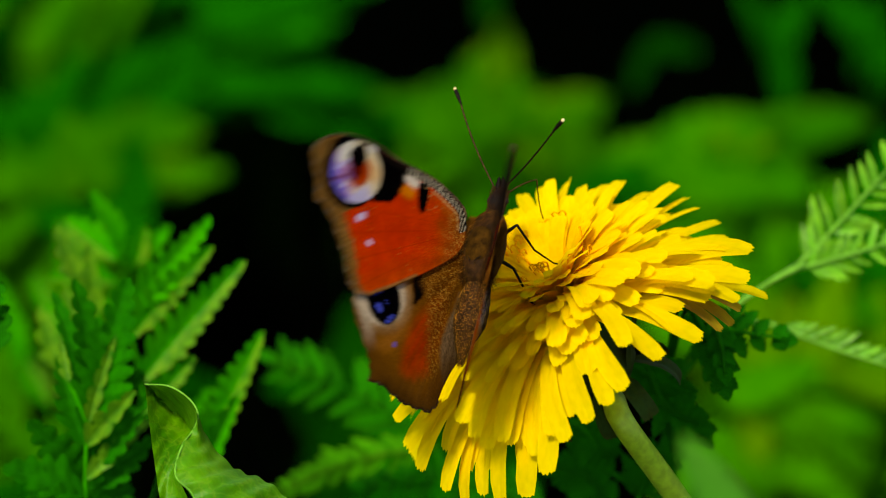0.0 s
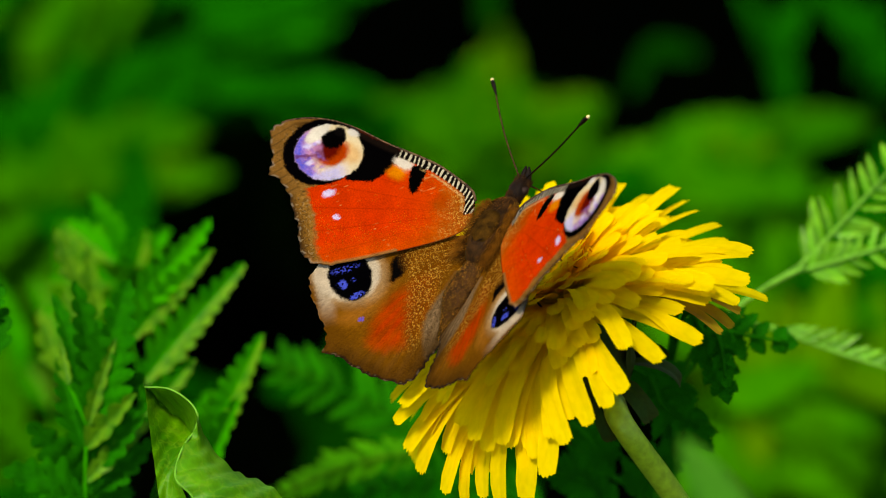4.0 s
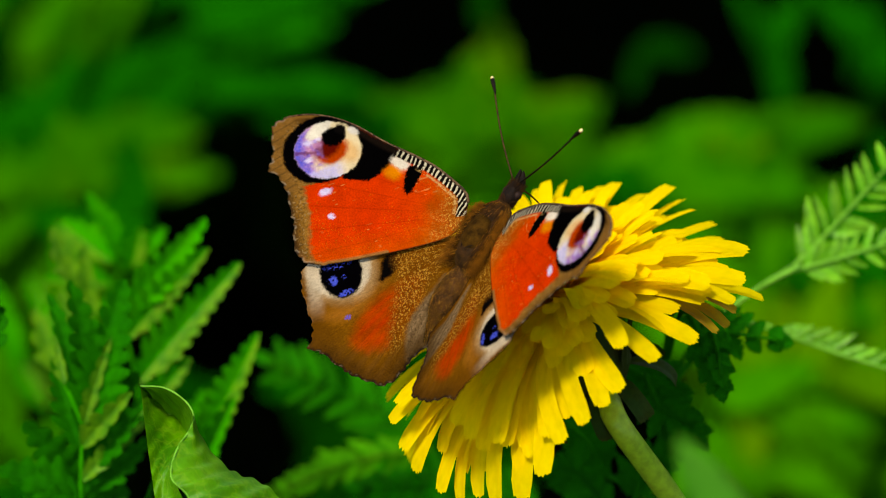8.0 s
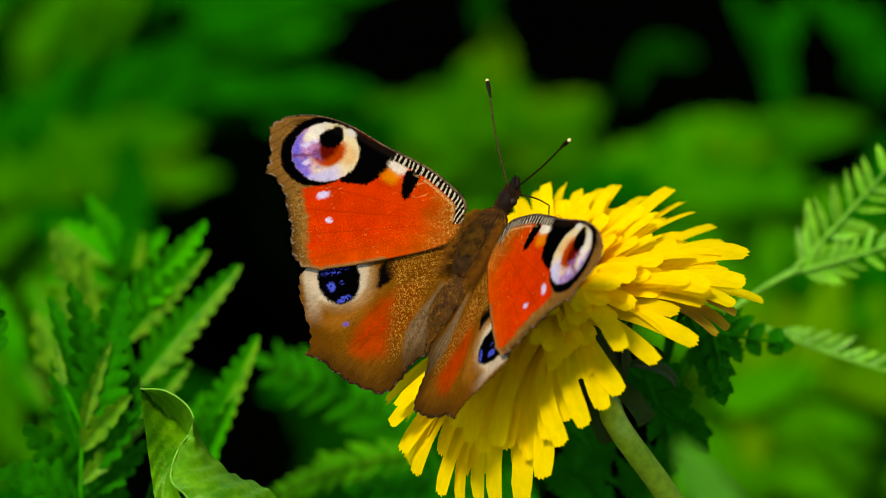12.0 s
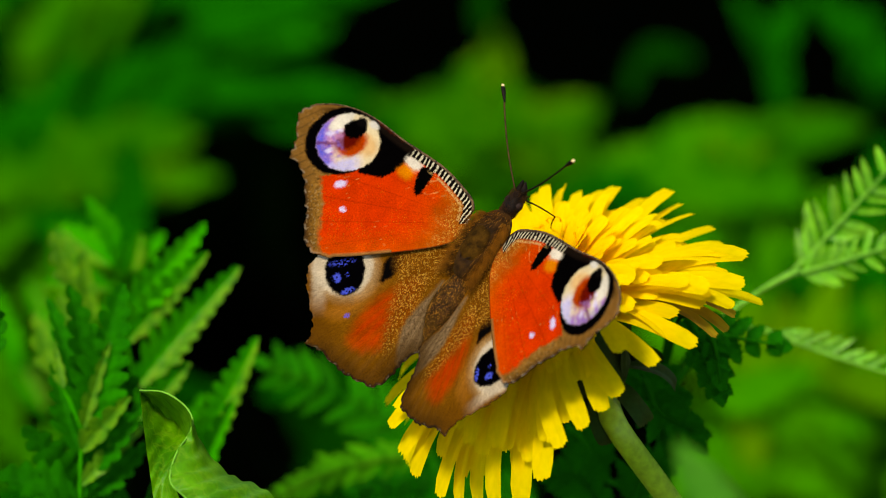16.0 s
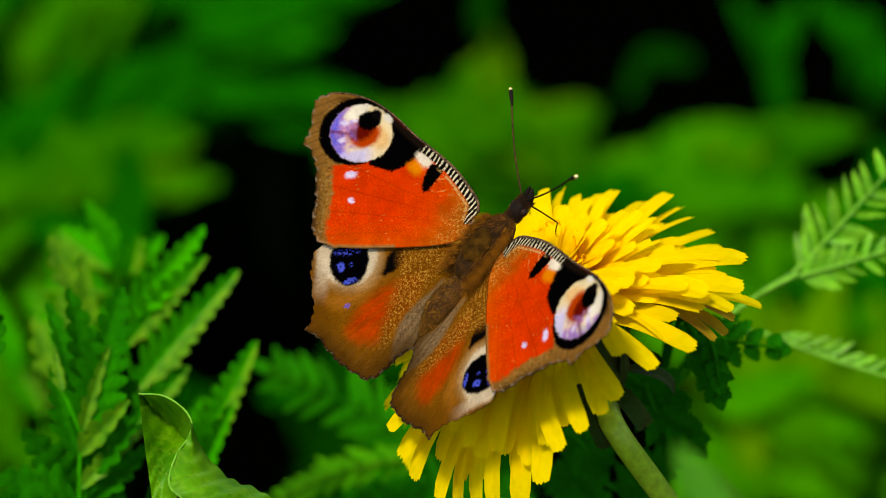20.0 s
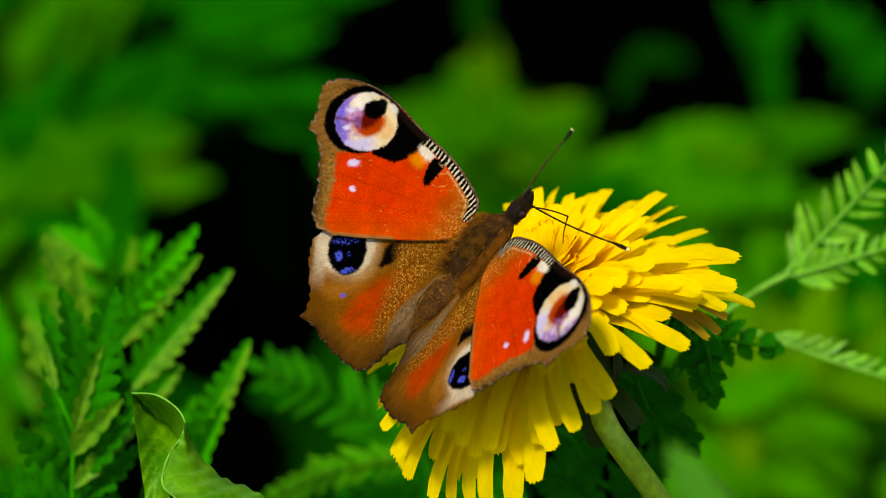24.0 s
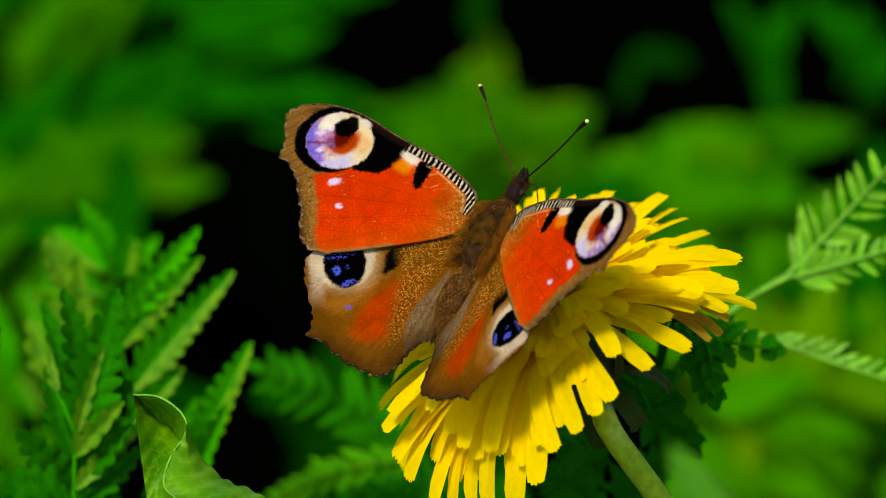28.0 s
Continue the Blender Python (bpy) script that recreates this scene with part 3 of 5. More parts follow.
def hairs(rng, count, root, length, width):
    """Fine tapering hairs: root() gives a place and a way in mm."""
    vs, fs = [], []
    for _ in range(count):
        p, w = root()
        w = Vector(w).normalized()
        s = w.cross(Vector((rng.uniform(-1, 1), rng.uniform(-1, 1), rng.uniform(-1, 1)))).normalized() * width
        ln = length * rng.uniform(0.5, 1.2)
        bend = Vector((rng.uniform(-1, 1), rng.uniform(-1, 0.2), rng.uniform(-1, 0.4))) * ln * 0.2
        p = Vector(p)
        k = len(vs)
        vs += [x * MM for x in (p - s, p + s, p + w * ln * 0.55 + s * 0.7 + bend * 0.3, p + w * ln * 0.55 - s * 0.7 + bend * 0.3, p + w * ln + bend)]
        fs += [(k, k + 1, k + 2, k + 3), (k + 3, k + 2, k + 4)]
    return vs, fs


def make_butterfly():
    thing = tagged(new("butterfly"), "peacock butterfly with spread orange-red eyed wings, feeding on the dandelion", "butterfly")
    rng = random.Random(5)
    thorax = piece("thorax", mesh_data("thorax", *turned([(-2.6, 0.6), (-2.0, 1.6), (-0.5, 2.4), (1.5, 2.8), (3.5, 2.75), (5.5, 2.3), (7.0, 1.6), (7.8, 0.8)], 24, 0.8, lambda y: 0.7), CHITIN), thing, None, "brown furry thorax")

    def back_root():
        a, y = rng.uniform(0.05, math.pi - 0.05), rng.uniform(-2.4, 7.6)
        r = 2.8 * math.sqrt(max(0.05, 1 - ((y - 2.4) / 5.6) ** 2))
        n = Vector((math.cos(a), 0, math.sin(a)))
        keep = abs(n.x) > 0.5 or y > 5.0
        if not keep:
            n = Vector((rng.choice((-1, 1)) * rng.uniform(0.55, 1), 0, 0.6)).normalized()
        return (r * n.x, y, 0.8 * r * n.z + 0.7), n * (0.9 if keep else 0.25) + Vector((0, -0.9, 0))

    piece("fur", mesh_data("thorax_fur", *hairs(rng, 6000, back_root, 0.9, 0.009), FUR_BROWN, False), thorax, None, "long tawny brown hairs")

    def crown_root():
        a, y = rng.uniform(0.9, math.pi - 0.9), rng.uniform(-2.2, 5.6)
        r = 2.8 * math.sqrt(max(0.05, 1 - ((y - 2.4) / 5.6) ** 2))
        n = Vector((math.cos(a), 0, math.sin(a)))
        return (r * n.x, y, 0.8 * r * n.z + 0.7), n * 0.28 + Vector((rng.uniform(-0.25, 0.25), -1, 0))

    piece("crown_fur", mesh_data("crown_fur", *hairs(rng, 1600, crown_root, 0.4, 0.009), FUR_OLIVE, False), thorax, None, "short olive-brown hairs on the crown")
    shield = [(2.4 + 3.1 * math.sin(a), 1.85 * math.cos(a) ** 0.8 + 0.02) for a in (-1.56 + 3.12 * i / 15 for i in range(16))]
    piece("back_shield", mesh_data("back_shield", *turned(shield, 24, 0.55, lambda y: 2.16 - 0.035 * (y - 2.4) ** 2), SHIELD), thorax, None, "bare dark olive back shield")
    for s in (-1, 1):
        rim = [Vector((s * (1.05 - 0.75 * math.cos(a)), -0.1 + 0.75 * math.sin(a) - 0.35 * math.cos(a), 3.02 - 0.35 * (1.05 - 0.75 * math.cos(a)) ** 2)) * MM for a in (0.3 + 4.0 * i / 11 for i in range(12))]
        piece("shield_seam", mesh_data("shield_seam", *tube(rim, 0.05 * MM, 5), BLACK_CHITIN), thorax)
    piece("bright_fur", mesh_data("thorax_fur_bright", *hairs(rng, 500, back_root, 1.2, 0.009), FUR_GOLD, False), thorax, None, "golden hairs")

    def shoulder_root():
        s, y = rng.choice((-1, 1)), rng.uniform(-2.0, 6.5)
        return (s * rng.uniform(1.4, 2.4), y, rng.uniform(1.2, 2.2)), (s * rng.uniform(0.5, 1.0), -rng.uniform(0.5, 1.1), rng.uniform(0.15, 0.5))

    piece("shoulder_fur", mesh_data("shoulder_fur", *hairs(rng, 9000, shoulder_root, 2.2, 0.008), FUR_TAWNY, False), thorax, None, "soft tawny hairs over the wing bases")
    rows = []
    for i in range(60):
        u = i / 59
        y = -1.6 - 11.2 * u
        r = 2.15 * (0.62 + 0.75 * math.sin(math.pi * min(1, u * 0.9 + 0.13))) * (1 - 0.72 * max(0, u - 0.55) / 0.45)
        rows.append((y, max(0.15, r * 0.72 + 0.10 * abs(math.sin(u * math.pi * 7)) ** 0.6)))
    abdomen = piece("abdomen", mesh_data("abdomen", *turned(rows, 24, 0.9, lambda y: -0.02 * (y + 1.6) ** 2 * 0.25), CHITIN), thing, None, "dark segmented abdomen with golden scales")

    def abdomen_root():
        u, a = rng.random(), rng.uniform(-0.1, math.pi + 0.1)
        y, r = rows[min(59, int(u * 60))]
        n = Vector((math.cos(a), 0, math.sin(a)))
        return (r * n.x, y, 0.9 * r * n.z - 0.005 * (y + 1.6) ** 2), n * 0.3 + Vector((0, -1, 0))

    piece("abdomen_hair", mesh_data("abdomen_hair", *hairs(rng, 4000, abdomen_root, 0.5, 0.014), FUR_OLIVE, False), abdomen)
    piece("golden_scales", mesh_data("golden_scales", *hairs(rng, 2600, abdomen_root, 0.16, 0.032), FUR_GOLD, False), abdomen, None, "scattered golden scales")
    head = piece("head", mesh_data("head", *turned([(7.2, 0.5), (7.8, 1.0), (8.8, 1.2), (9.8, 1.1), (10.6, 0.8), (11.0, 0.3)], 16, 0.9, lambda y: 0.5), BLACK_CHITIN), thing, None, "small dark hairy head")

    def head_root():
        a, y = rng.uniform(0, 2 * math.pi), rng.uniform(7.4, 10.8)
        n = Vector((math.cos(a), 0.3, math.sin(a)))
        return (1.0 * n.x, y, 0.9 * n.z + 0.5), n * 0.6 + Vector((0, 0.8, 0))

    piece("head_hair", mesh_data("head_hair", *hairs(rng, 3000, head_root, 0.6, 0.012), CHITIN, False), head)
    for s in (-1, 1):
        piece("compound_eye", mesh_data("compound_eye", *turned([(-0.65, 0.1), (-0.45, 0.42), (0, 0.6), (0.45, 0.42), (0.65, 0.1)], 14), EYE_DARK), head, pose(s * 0.95 * MM, 9.3 * MM, 0.5 * MM), "round dark compound eye")
        pts = [Vector((s * x, y, z)) * MM for x, y, z in ((0.35, 10.0, 0.1), (0.4, 11.2, 0.5), (0.25, 12.4, 1.2))]
        piece("palp", mesh_data("palp", *tube(curve_points(pts, 7), [0.42 * MM, 0.5 * MM, 0.52 * MM, 0.46 * MM, 0.38 * MM, 0.26 * MM, 0.08 * MM], 8), BLACK_CHITIN), head)
    antennas = []
    for s in (-1, 1):
        shaft = [Vector((s * 0.35 * math.sin(math.pi * i / 39), 14.2 * i / 39, 0)) * MM for i in range(40)]
        a = piece("antenna", mesh_data("antenna", *tube(shaft, [(0.105 + 0.02 * (i % 2)) * MM for i in range(40)], 7), FEELER if s < 0 else BLACK_CHITIN), thing, None, "thin brown ringed antenna with a pale-tipped club")
        club = [Vector((0, y, 0)) * MM for y in (13.4, 13.9, 14.5, 15.1, 15.6, 15.85)]
        piece("club", mesh_data("club", *tube(club, [x * MM for x in (0.11, 0.17, 0.24, 0.28, 0.26, 0.22)], 10), BLACK_CHITIN), a)
        piece("club_tip", mesh_data("club_tip", *tube([Vector((0, y, 0)) * MM for y in (15.75, 15.85, 16.05, 16.2)], [x * MM for x in (0.18, 0.24, 0.21, 0.08)], 10), CREAM_TIP), a, None, "cream antenna tip")
        antennas.append(a)
    # legs: thigh, shin and foot, reaching down to the florets
    for s, spots in ((1, (((1.2, 5.0, -0.6), (3.1, 6.5, -0.4), (4.2, 4.8, -4.3), (5.4, 4.6, -7.7), (6.8, 4.9, -9.1)),
                          ((1.2, 2.0, -1.2), (2.9, 1.4, -2.5), (3.8, -1.1, -7.3), (4.9, -1.7, -10.8), (6.5, -1.0, -12.1)))),
                     (-1, (((-1.4, 5.0, -1.2), (-4.0, 6.0, -2.4), (-4.6, 5.6, -5.4), (-4.0, 4.0, -8.0), (-3.2, 3.0, -8.4)),
                           ((-1.5, 2.6, -1.3), (-3.8, 1.2, -2.8), (-4.2, -1.0, -5.6), (-3.4, -3.0, -8.0), (-2.4, -3.8, -8.6))))):
        for spot in spots:
            p = [Vector(q) * MM for q in spot]
            solid = join(tube([p[0], p[0].lerp(p[1], 0.6), p[1]], [0.26 * MM, 0.24 * MM, 0.17 * MM], 7), tube([p[1], p[1].lerp(p[2], 0.5), p[2], p[3]], [0.17 * MM, 0.15 * MM, 0.13 * MM, 0.10 * MM], 7), tube([p[3], p[4]], [0.11 * MM, 0.07 * MM], 6))
            piece("leg", mesh_data("leg", *solid, BLACK_CHITIN), thing, None, "thin black jointed leg")
    snout = []
    for name, ln, r0, r1 in (("proboscis", 6.3, 0.11, 0.09), ("proboscis_tip", 7.5, 0.09, 0.06)):
        bow = [Vector((0, ln * i / 9, 0.35 * math.sin(math.pi * i / 9))) * MM for i in range(10)]
        snout.append(piece(name, mesh_data(name, *tube(bow, [(r0 + (r1 - r0) * i / 9) * MM for i in range(10)], 8), CHITIN), thing, None, "thin dark proboscis dipped in the florets"))
    wings = []
    for s in (-1, 1):
        f = piece("forewing", wing_mesh("forewing", FORE_EDGE, FORE_CHART, fore_pigment, s), thing, None, "orange-red forewing with a cream, black and violet eyespot")
        h = piece("hindwing", wing_mesh("hindwing", HIND_EDGE, HIND_CHART, hind_pigment, s), thing, None, "brown and red hindwing with a blue-barred black eyespot")
        edge = np.c_[smooth_loop(FORE_EDGE, 4)[2:46], np.ones(44)] @ np.array(FORE_CHART).T
        rib = [Vector((s * x, y, 0.0004 * (x * x + y * y) + 0.18 * math.sin(math.hypot(x, y) / 5) - 0.06)) * MM for x, y in edge]
        piece("costal_vein", mesh_data("costal_vein", *tube(rib, [(0.20 - 0.10 * i / 43) * MM for i in range(44)], 6), COSTA), f, None, "dark speckled leading edge")
        wings += [f, h]
    return thing, wings, antennas, snout


butterfly, (left_forewing, left_hindwing, right_forewing, right_hindwing), (left_antenna, right_antenna), (proboscis, proboscis_tip) = make_butterfly()


# ---- ground ----
def make_ground():
    n, rng = 60, random.Random(2)
    xs = [-300.0, -40.0, -8.0, -2.5] + [-1.2 + 2.4 * i / (n - 1) for i in range(n)] + [2.5, 8.0, 40.0, 300.0]
    k = len(xs)
    vs = [(x, y + 0.4, (0.012 * noise.noise(Vector((x * 9, y * 9, 0))) + 0.006 * noise.noise(Vector((x * 31, y * 31, 4)))) * (1 if abs(x) < 1.3 and abs(y) < 1.3 else 0)) for x in xs for y in xs]
    fs = [(i * k + j, (i + 1) * k + j, (i + 1) * k + j + 1, i * k + j + 1) for i in range(k - 1) for j in range(k - 1)]
    tagged(new("ground", mesh_data("ground", vs, fs, SOIL)), "soil under the plants, coloured near black for deep shade", "ground", kind="structure")


make_ground()


# ---- dandelion ----
HEAD_UP = Vector((-0.42, 0.79, 0.45)).normalized()
HEAD_AT = Vector((16.4, -7.6, -9.8))


def ligule(rng, length, width, rise, droop, wave):
    """A strap floret along y: channelled, narrowed at its base, five small teeth at the blunt tip, bending from its rise to its droop."""
    rows, cols = 12, 9
    vs, fs = [], []
    y = z = 0.0
    twist = rng.uniform(-0.18, 0.18)
    for i in range(rows + 1):
        u = i / rows
        a = radians(rise + (droop - rise) * u ** 1.7)
        if i:
            y += math.cos(a) * length / rows
            z += math.sin(a) * length / rows
        w = width * (0.5 + 0.5 * min(1, u * 3)) * (1 - 0.22 * (max(0, u - 0.9) / 0.1) ** 2)
        for j in range(cols):
            s = j / (cols - 1) - 0.5
            tooth = width * (0.05 * (-1) ** j - 0.5 * s * s + rng.uniform(-0.05, 0.05)) if i == rows else 0
            lift = w * (0.34 * s * s - 0.025 * math.cos(s * 12)) + w * s * twist * u
            vs.append(Vector((w * s + wave * math.sin(u * 3) * u, y + math.cos(a) * tooth - math.sin(a) * lift, z + math.sin(a) * tooth + math.cos(a) * lift)) * MM)
    for i in range(rows):
        for j in range(cols - 1):
            q = i * cols + j
            fs.append((q, q + 1, q + cols + 1, q + cols))
    return vs, fs


# where florets end: low side and front, hanging towards the viewer; far side, standing against the growth behind
NEAR_TIPS = ((1330, 443), (1326, 492), (1306, 532), (1262, 502), (1240, 600), (1170, 634), (1108, 612), (1106, 688), (1076, 716), (1044, 746),
             (1004, 779), (968, 838), (932, 879), (886, 884), (856, 876), (824, 892), (788, 868), (744, 832), (720, 792), (700, 744), (712, 714))
FAR_TIPS = ((1272, 392), (1236, 368), (1196, 326), (1148, 340), (1100, 320), (1056, 332), (1006, 320), (962, 330), (924, 344), (1290, 424), (1216, 350), (1172, 336), (1078, 326), (1030, 330))


def floret_to(rng, u, v, length, width, arch, near):
    """A floret from the head to the sight line through (u, v), as far along it as its length allows: its mesh and its pose in the stand."""
    flat = Vector(((u - 784) / 14, (441 - v) / 14, 0))
    out = (flat - HEAD_AT - HEAD_UP * (flat - HEAD_AT).dot(HEAD_UP)).normalized()
    for _ in range(4):
        foot = HEAD_AT + 3.4 * out + ((0.2 if length > 23 else 0.9 if length > 18 else 2.6) if near else 1.2) * HEAD_UP
        across = (flat - foot).to_2d().length
        chord = max(length, across * 1.03)
        deep = math.sqrt(chord * chord - across * across) * (1 if near else -1)
        tip = Vector((flat.x, flat.y, foot.z + deep))
        tip.x, tip.y = flat.x * (450 - tip.z) / 450, flat.y * (450 - tip.z) / 450
        out = (tip - HEAD_AT - HEAD_UP * (tip - HEAD_AT).dot(HEAD_UP)).normalized()
    vs, fs = ligule(rng, chord, width, arch, -arch, rng.uniform(-0.5, 0.5))
    end = sum((Vector(p) for p in vs[-9:]), Vector()) / 9
    back = Matrix.Rotation(-math.atan2(end.z, end.y), 4, "X")
    k = (tip - foot).length * MM / end.yz.length
    vs = [back @ Vector((p.x, p.y * k, p.z * k)) for p in vs]
    return (vs, fs), spread(foot * MM, tip * MM, HEAD_UP + 0.35 * Vector((rng.uniform(-1, 1), rng.uniform(-1, 1), rng.uniform(-1, 1)))), out


def make_dandelion():
    y = HEAD_UP
    x = Vector((0.88, 0.48, 0.0))
    x = (x - y * x.dot(y)).normalized()
    turn = Matrix((x, y.cross(x), y)).transposed().to_4x4()
    at_ = STAND @ Matrix.Translation(HEAD_AT * MM) @ turn
    thing = tagged(new("dandelion"), "open yellow dandelion head leaning on its stem, butterfly sitting on it", "flower")
    thing.matrix_world = at_
    rng = random.Random(8)
    into = turn.inverted() @ Matrix.Translation(-HEAD_AT * MM)
    taken = []
    tier = [(0.86 * (a + c) / 2 + 0.14 * 985 + rng.uniform(-9, 9), 0.86 * (b + d) / 2 + 0.14 * 510 + rng.uniform(-9, 9)) for (a, b), (c, d) in zip(NEAR_TIPS[9:], NEAR_TIPS[10:])]
    tier += [(0.74 * a + 0.26 * 985 + rng.uniform(-9, 9), 0.74 * b + 0.26 * 500 + rng.uniform(-9, 9)) for a, b in NEAR_TIPS[12:-2]]
    tier += [(0.84 * a + 0.16 * 985 + rng.uniform(-9, 9), 0.84 * b + 0.16 * 470 + rng.uniform(-9, 9)) for a, b in NEAR_TIPS[:5]]
    fill = [(0.58 * a + 0.42 * 985 + rng.uniform(-9, 9), 0.58 * b + 0.42 * 462 + rng.uniform(-9, 9)) for a, b in NEAR_TIPS[:11]]
    fill += [(0.44 * (a + c) / 2 + 0.56 * 985, 0.44 * (b + d) / 2 + 0.56 * 458) for (a, b), (c, d) in zip(NEAR_TIPS[:11], NEAR_TIPS[1:12])]
    for tips, near, length in ((NEAR_TIPS, True, 25.0), (tier, True, 21.0), (fill, True, 16.0), (FAR_TIPS, False, 19.0)):
        for u, v in tips:
            solid, m, out = floret_to(rng, u, v, length * rng.uniform(0.96, 1.05), rng.uniform(2.4, 2.8) if near else rng.uniform(2.1, 2.5), rng.uniform(18, 30) if near else rng.uniform(6, 16), near)
            piece("petal", mesh_data("ligule", *solid, PETAL), thing, into @ m)
            if tips is NEAR_TIPS or tips is FAR_TIPS:
                out = turn.inverted().to_3x3() @ out
                taken.append(math.atan2(out.y, out.x))
    # rings: count, length, width, rise, droop, foot radius, foot height
    rings = ((30, 25.5, 2.75, 12, -26, 3.6, -0.4), (31, 24.6, 2.7, 16, -16, 3.4, 0.0), (31, 22.8, 2.6, 21, -9, 3.2, 0.4), (32, 20.6, 2.4, 27, -3, 3.0, 0.8), (34, 18.2, 2.2, 34, 4, 2.8, 1.1),
             (38, 16.8, 2.4, 30, 4, 2.5, 1.4), (40, 15.2, 2.4, 32, 6, 2.2, 2.1), (42, 13.4, 2.3, 36, 8, 1.8, 2.8), (42, 11.4, 2.2, 42, 14, 1.4, 3.5), (34, 9.4, 2.1, 52, 26, 1.0, 4.2))
    for r, (count, length, width, rise, droop, foot, high) in enumerate(rings):
        deep = r >= 6
        kinds = [mesh_data("ligule", *ligule(rng, length * rng.uniform(0.88, 1.06), width * rng.uniform(0.85, 1.15), rise + rng.uniform(-5, 5), droop + rng.uniform(-9, 7), rng.uniform(-0.7, 0.7)), PETAL_DEEP if deep else PETAL) for _ in range(7)]
        for i in range(count):
            a = 360 * (i + 0.5 * (r % 2)) / count + rng.uniform(-4, 4)
            way = radians(a + 90)
            # the outermost florets of this side stand already
            low = (way + math.pi) % (2 * math.pi) - math.pi
            open_side = taken[6] - 0.08 < low < taken[4] + 0.04
            if r < 4 and any(abs((way - q + math.pi) % (2 * math.pi) - math.pi) < 0.09 for q in taken[10:21]):
                continue
            if (r < 4 and open_side) or (r < 5 and taken[10] < low < taken[6] and rng.random() < 0.6):
                continue
            if r < 2 and any(abs((way - q + math.pi) % (2 * math.pi) - math.pi) < 0.16 for q in taken):
                continue
            # few inner florets bend over the low side, and the outer ones stand apart there
            if (2 < r < 7 and math.cos(way + 1.3) > 0.4 and rng.random() < 0.1) or (r < 5 and math.cos(way + 0.35) > 0.8 and rng.random() < 0.35):
                continue
            # florets on the low side hang, those towards the front lift a little, those behind lie back
            hang = (20 * max(0.0, math.cos(way - 3.65)) ** 2 - 5 * max(0.0, math.cos(way + 1.05)) ** 2 + (10 if r < 2 else 2) * max(0.0, math.cos(way - 1.55)) ** 2 + 19 * max(0.0, math.cos(way - 0.25)) ** 2) * (1 if r < 3 else 0.7 if r < 6 else 0.3)
            m = pose(0, 0, high * MM, 0, 0, a) @ pose(0, foot * (rng.uniform(0.2, 1.8) if deep else 1) * MM, 0, rng.uniform(-4, 4) - hang, rng.uniform(-8, 8), rng.uniform(-4, 4))
            # the side turned from the light has grown a little shorter
            m = m @ Matrix.Diagonal((1, 1 - 0.21 * max(0.0, math.cos(way - 0.3)) ** 2 - (0.14 if 2 < r < 7 else 0) * max(0.0, math.cos(way + 1.3)) ** 2 - (0.16 if open_side and r < 6 else 0), 1, 1))
            piece("petal", kinds[rng.randrange(7)], thing, m)
    disc = turned([(1.0, 3.6), (3.0, 3.6), (4.4, 2.8), (5.2, 1.8), (5.6, 0.5)], 20)
    piece("disc", mesh_data("disc", [Vector((v.x, v.z, v.y)) for v in disc[0]], [tuple(reversed(f)) for f in disc[1]], PETAL_DEEP), thing, None, "orange-yellow heart of the flower head")
    # styles: thin forked threads curling out of the middle
    solids = []
    for i in range(18):
        a, r = rng.uniform(0, 2 * math.pi), 5.5 * math.sqrt(rng.random())
        p = Vector((r * math.cos(a), r * math.sin(a), 4 + 2 * rng.random()))
        out = Vector((math.cos(a), math.sin(a), 0))
        tip = p + Vector((0, 0, rng.uniform(3.0, 5.0))) + out * rng.uniform(0.5, 2.5)
        solids.append(tube([q * MM for q in curve_points((p, p.lerp(tip, 0.6), tip), 5)], 0.16 * MM, 5))
        for s in (-1, 1):
            side = out.cross(Vector((0, 0, 1))) * s
            solids.append(tube([q * MM for q in (tip, tip + side * 0.5 + Vector((0, 0, 0.4)), tip + side * 1.0 + Vector((0, 0, 0.1)), tip + side * 0.9 + Vector((0, 0, -0.5)))], 0.11 * MM, 5))
    tagged(piece("style_tuft", mesh_data("style_tuft", *join(*solids), STYLE), thing, None, "curled orange-yellow styles"), kind="stuff")
    cup = turned([(-13.5, 1.6), (-12.5, 3.2), (-10, 5.0), (-6, 5.4), (-2, 4.8), (0.5, 4.0)], 24)
    cup = ([Vector((v.x, v.z, v.y)) for v in cup[0]], [tuple(reversed(f)) for f in cup[1]])
    piece("involucre", mesh_data("involucre", *cup, BRACT), thing, None, "green cup under the florets")
    for i in range(16):
        a = 360 * i / 16 + rng.uniform(-6, 6)
        down = i % 2
        blade = ligule(rng, 10.5 if not down else 8.0, 2.6, 66 if not down else -10, 52 if not down else -100, 0.3)
        piece("bract", mesh_data("bract", *blade, BRACT), thing, pose(0, 0, (-11 if not down else -10) * MM, 0, 0, a) @ pose(0, 4.4 * MM, 0))
    # a few outer florets bent back and browning on one side
    for u, v in ((1282, 546), (1262, 556), (1296, 520)):
        solid, m, _ = floret_to(rng, u, v, 21.0, 1.9, 40, True)
        piece("withered_petal", mesh_data("withered_petal", *solid, PETAL_OLD), thing, into @ Matrix.Translation(-2.6 * HEAD_UP * MM) @ m, "bent-back browning floret")
    # stem: from the cup down to the soil
    inv = at_.inverted()
    top = at_ @ Vector((0, 0, -13 * MM))
    a, b = sighted(1100, 744, 7), sighted(1182, 858, 14)
    c = b + (b - a) * 1.2
    mid = Vector((c.x + 0.03, c.y + 0.004, 0.12))
    foot = Vector((mid.x + 0.02, mid.y + 0.016, -0.01))
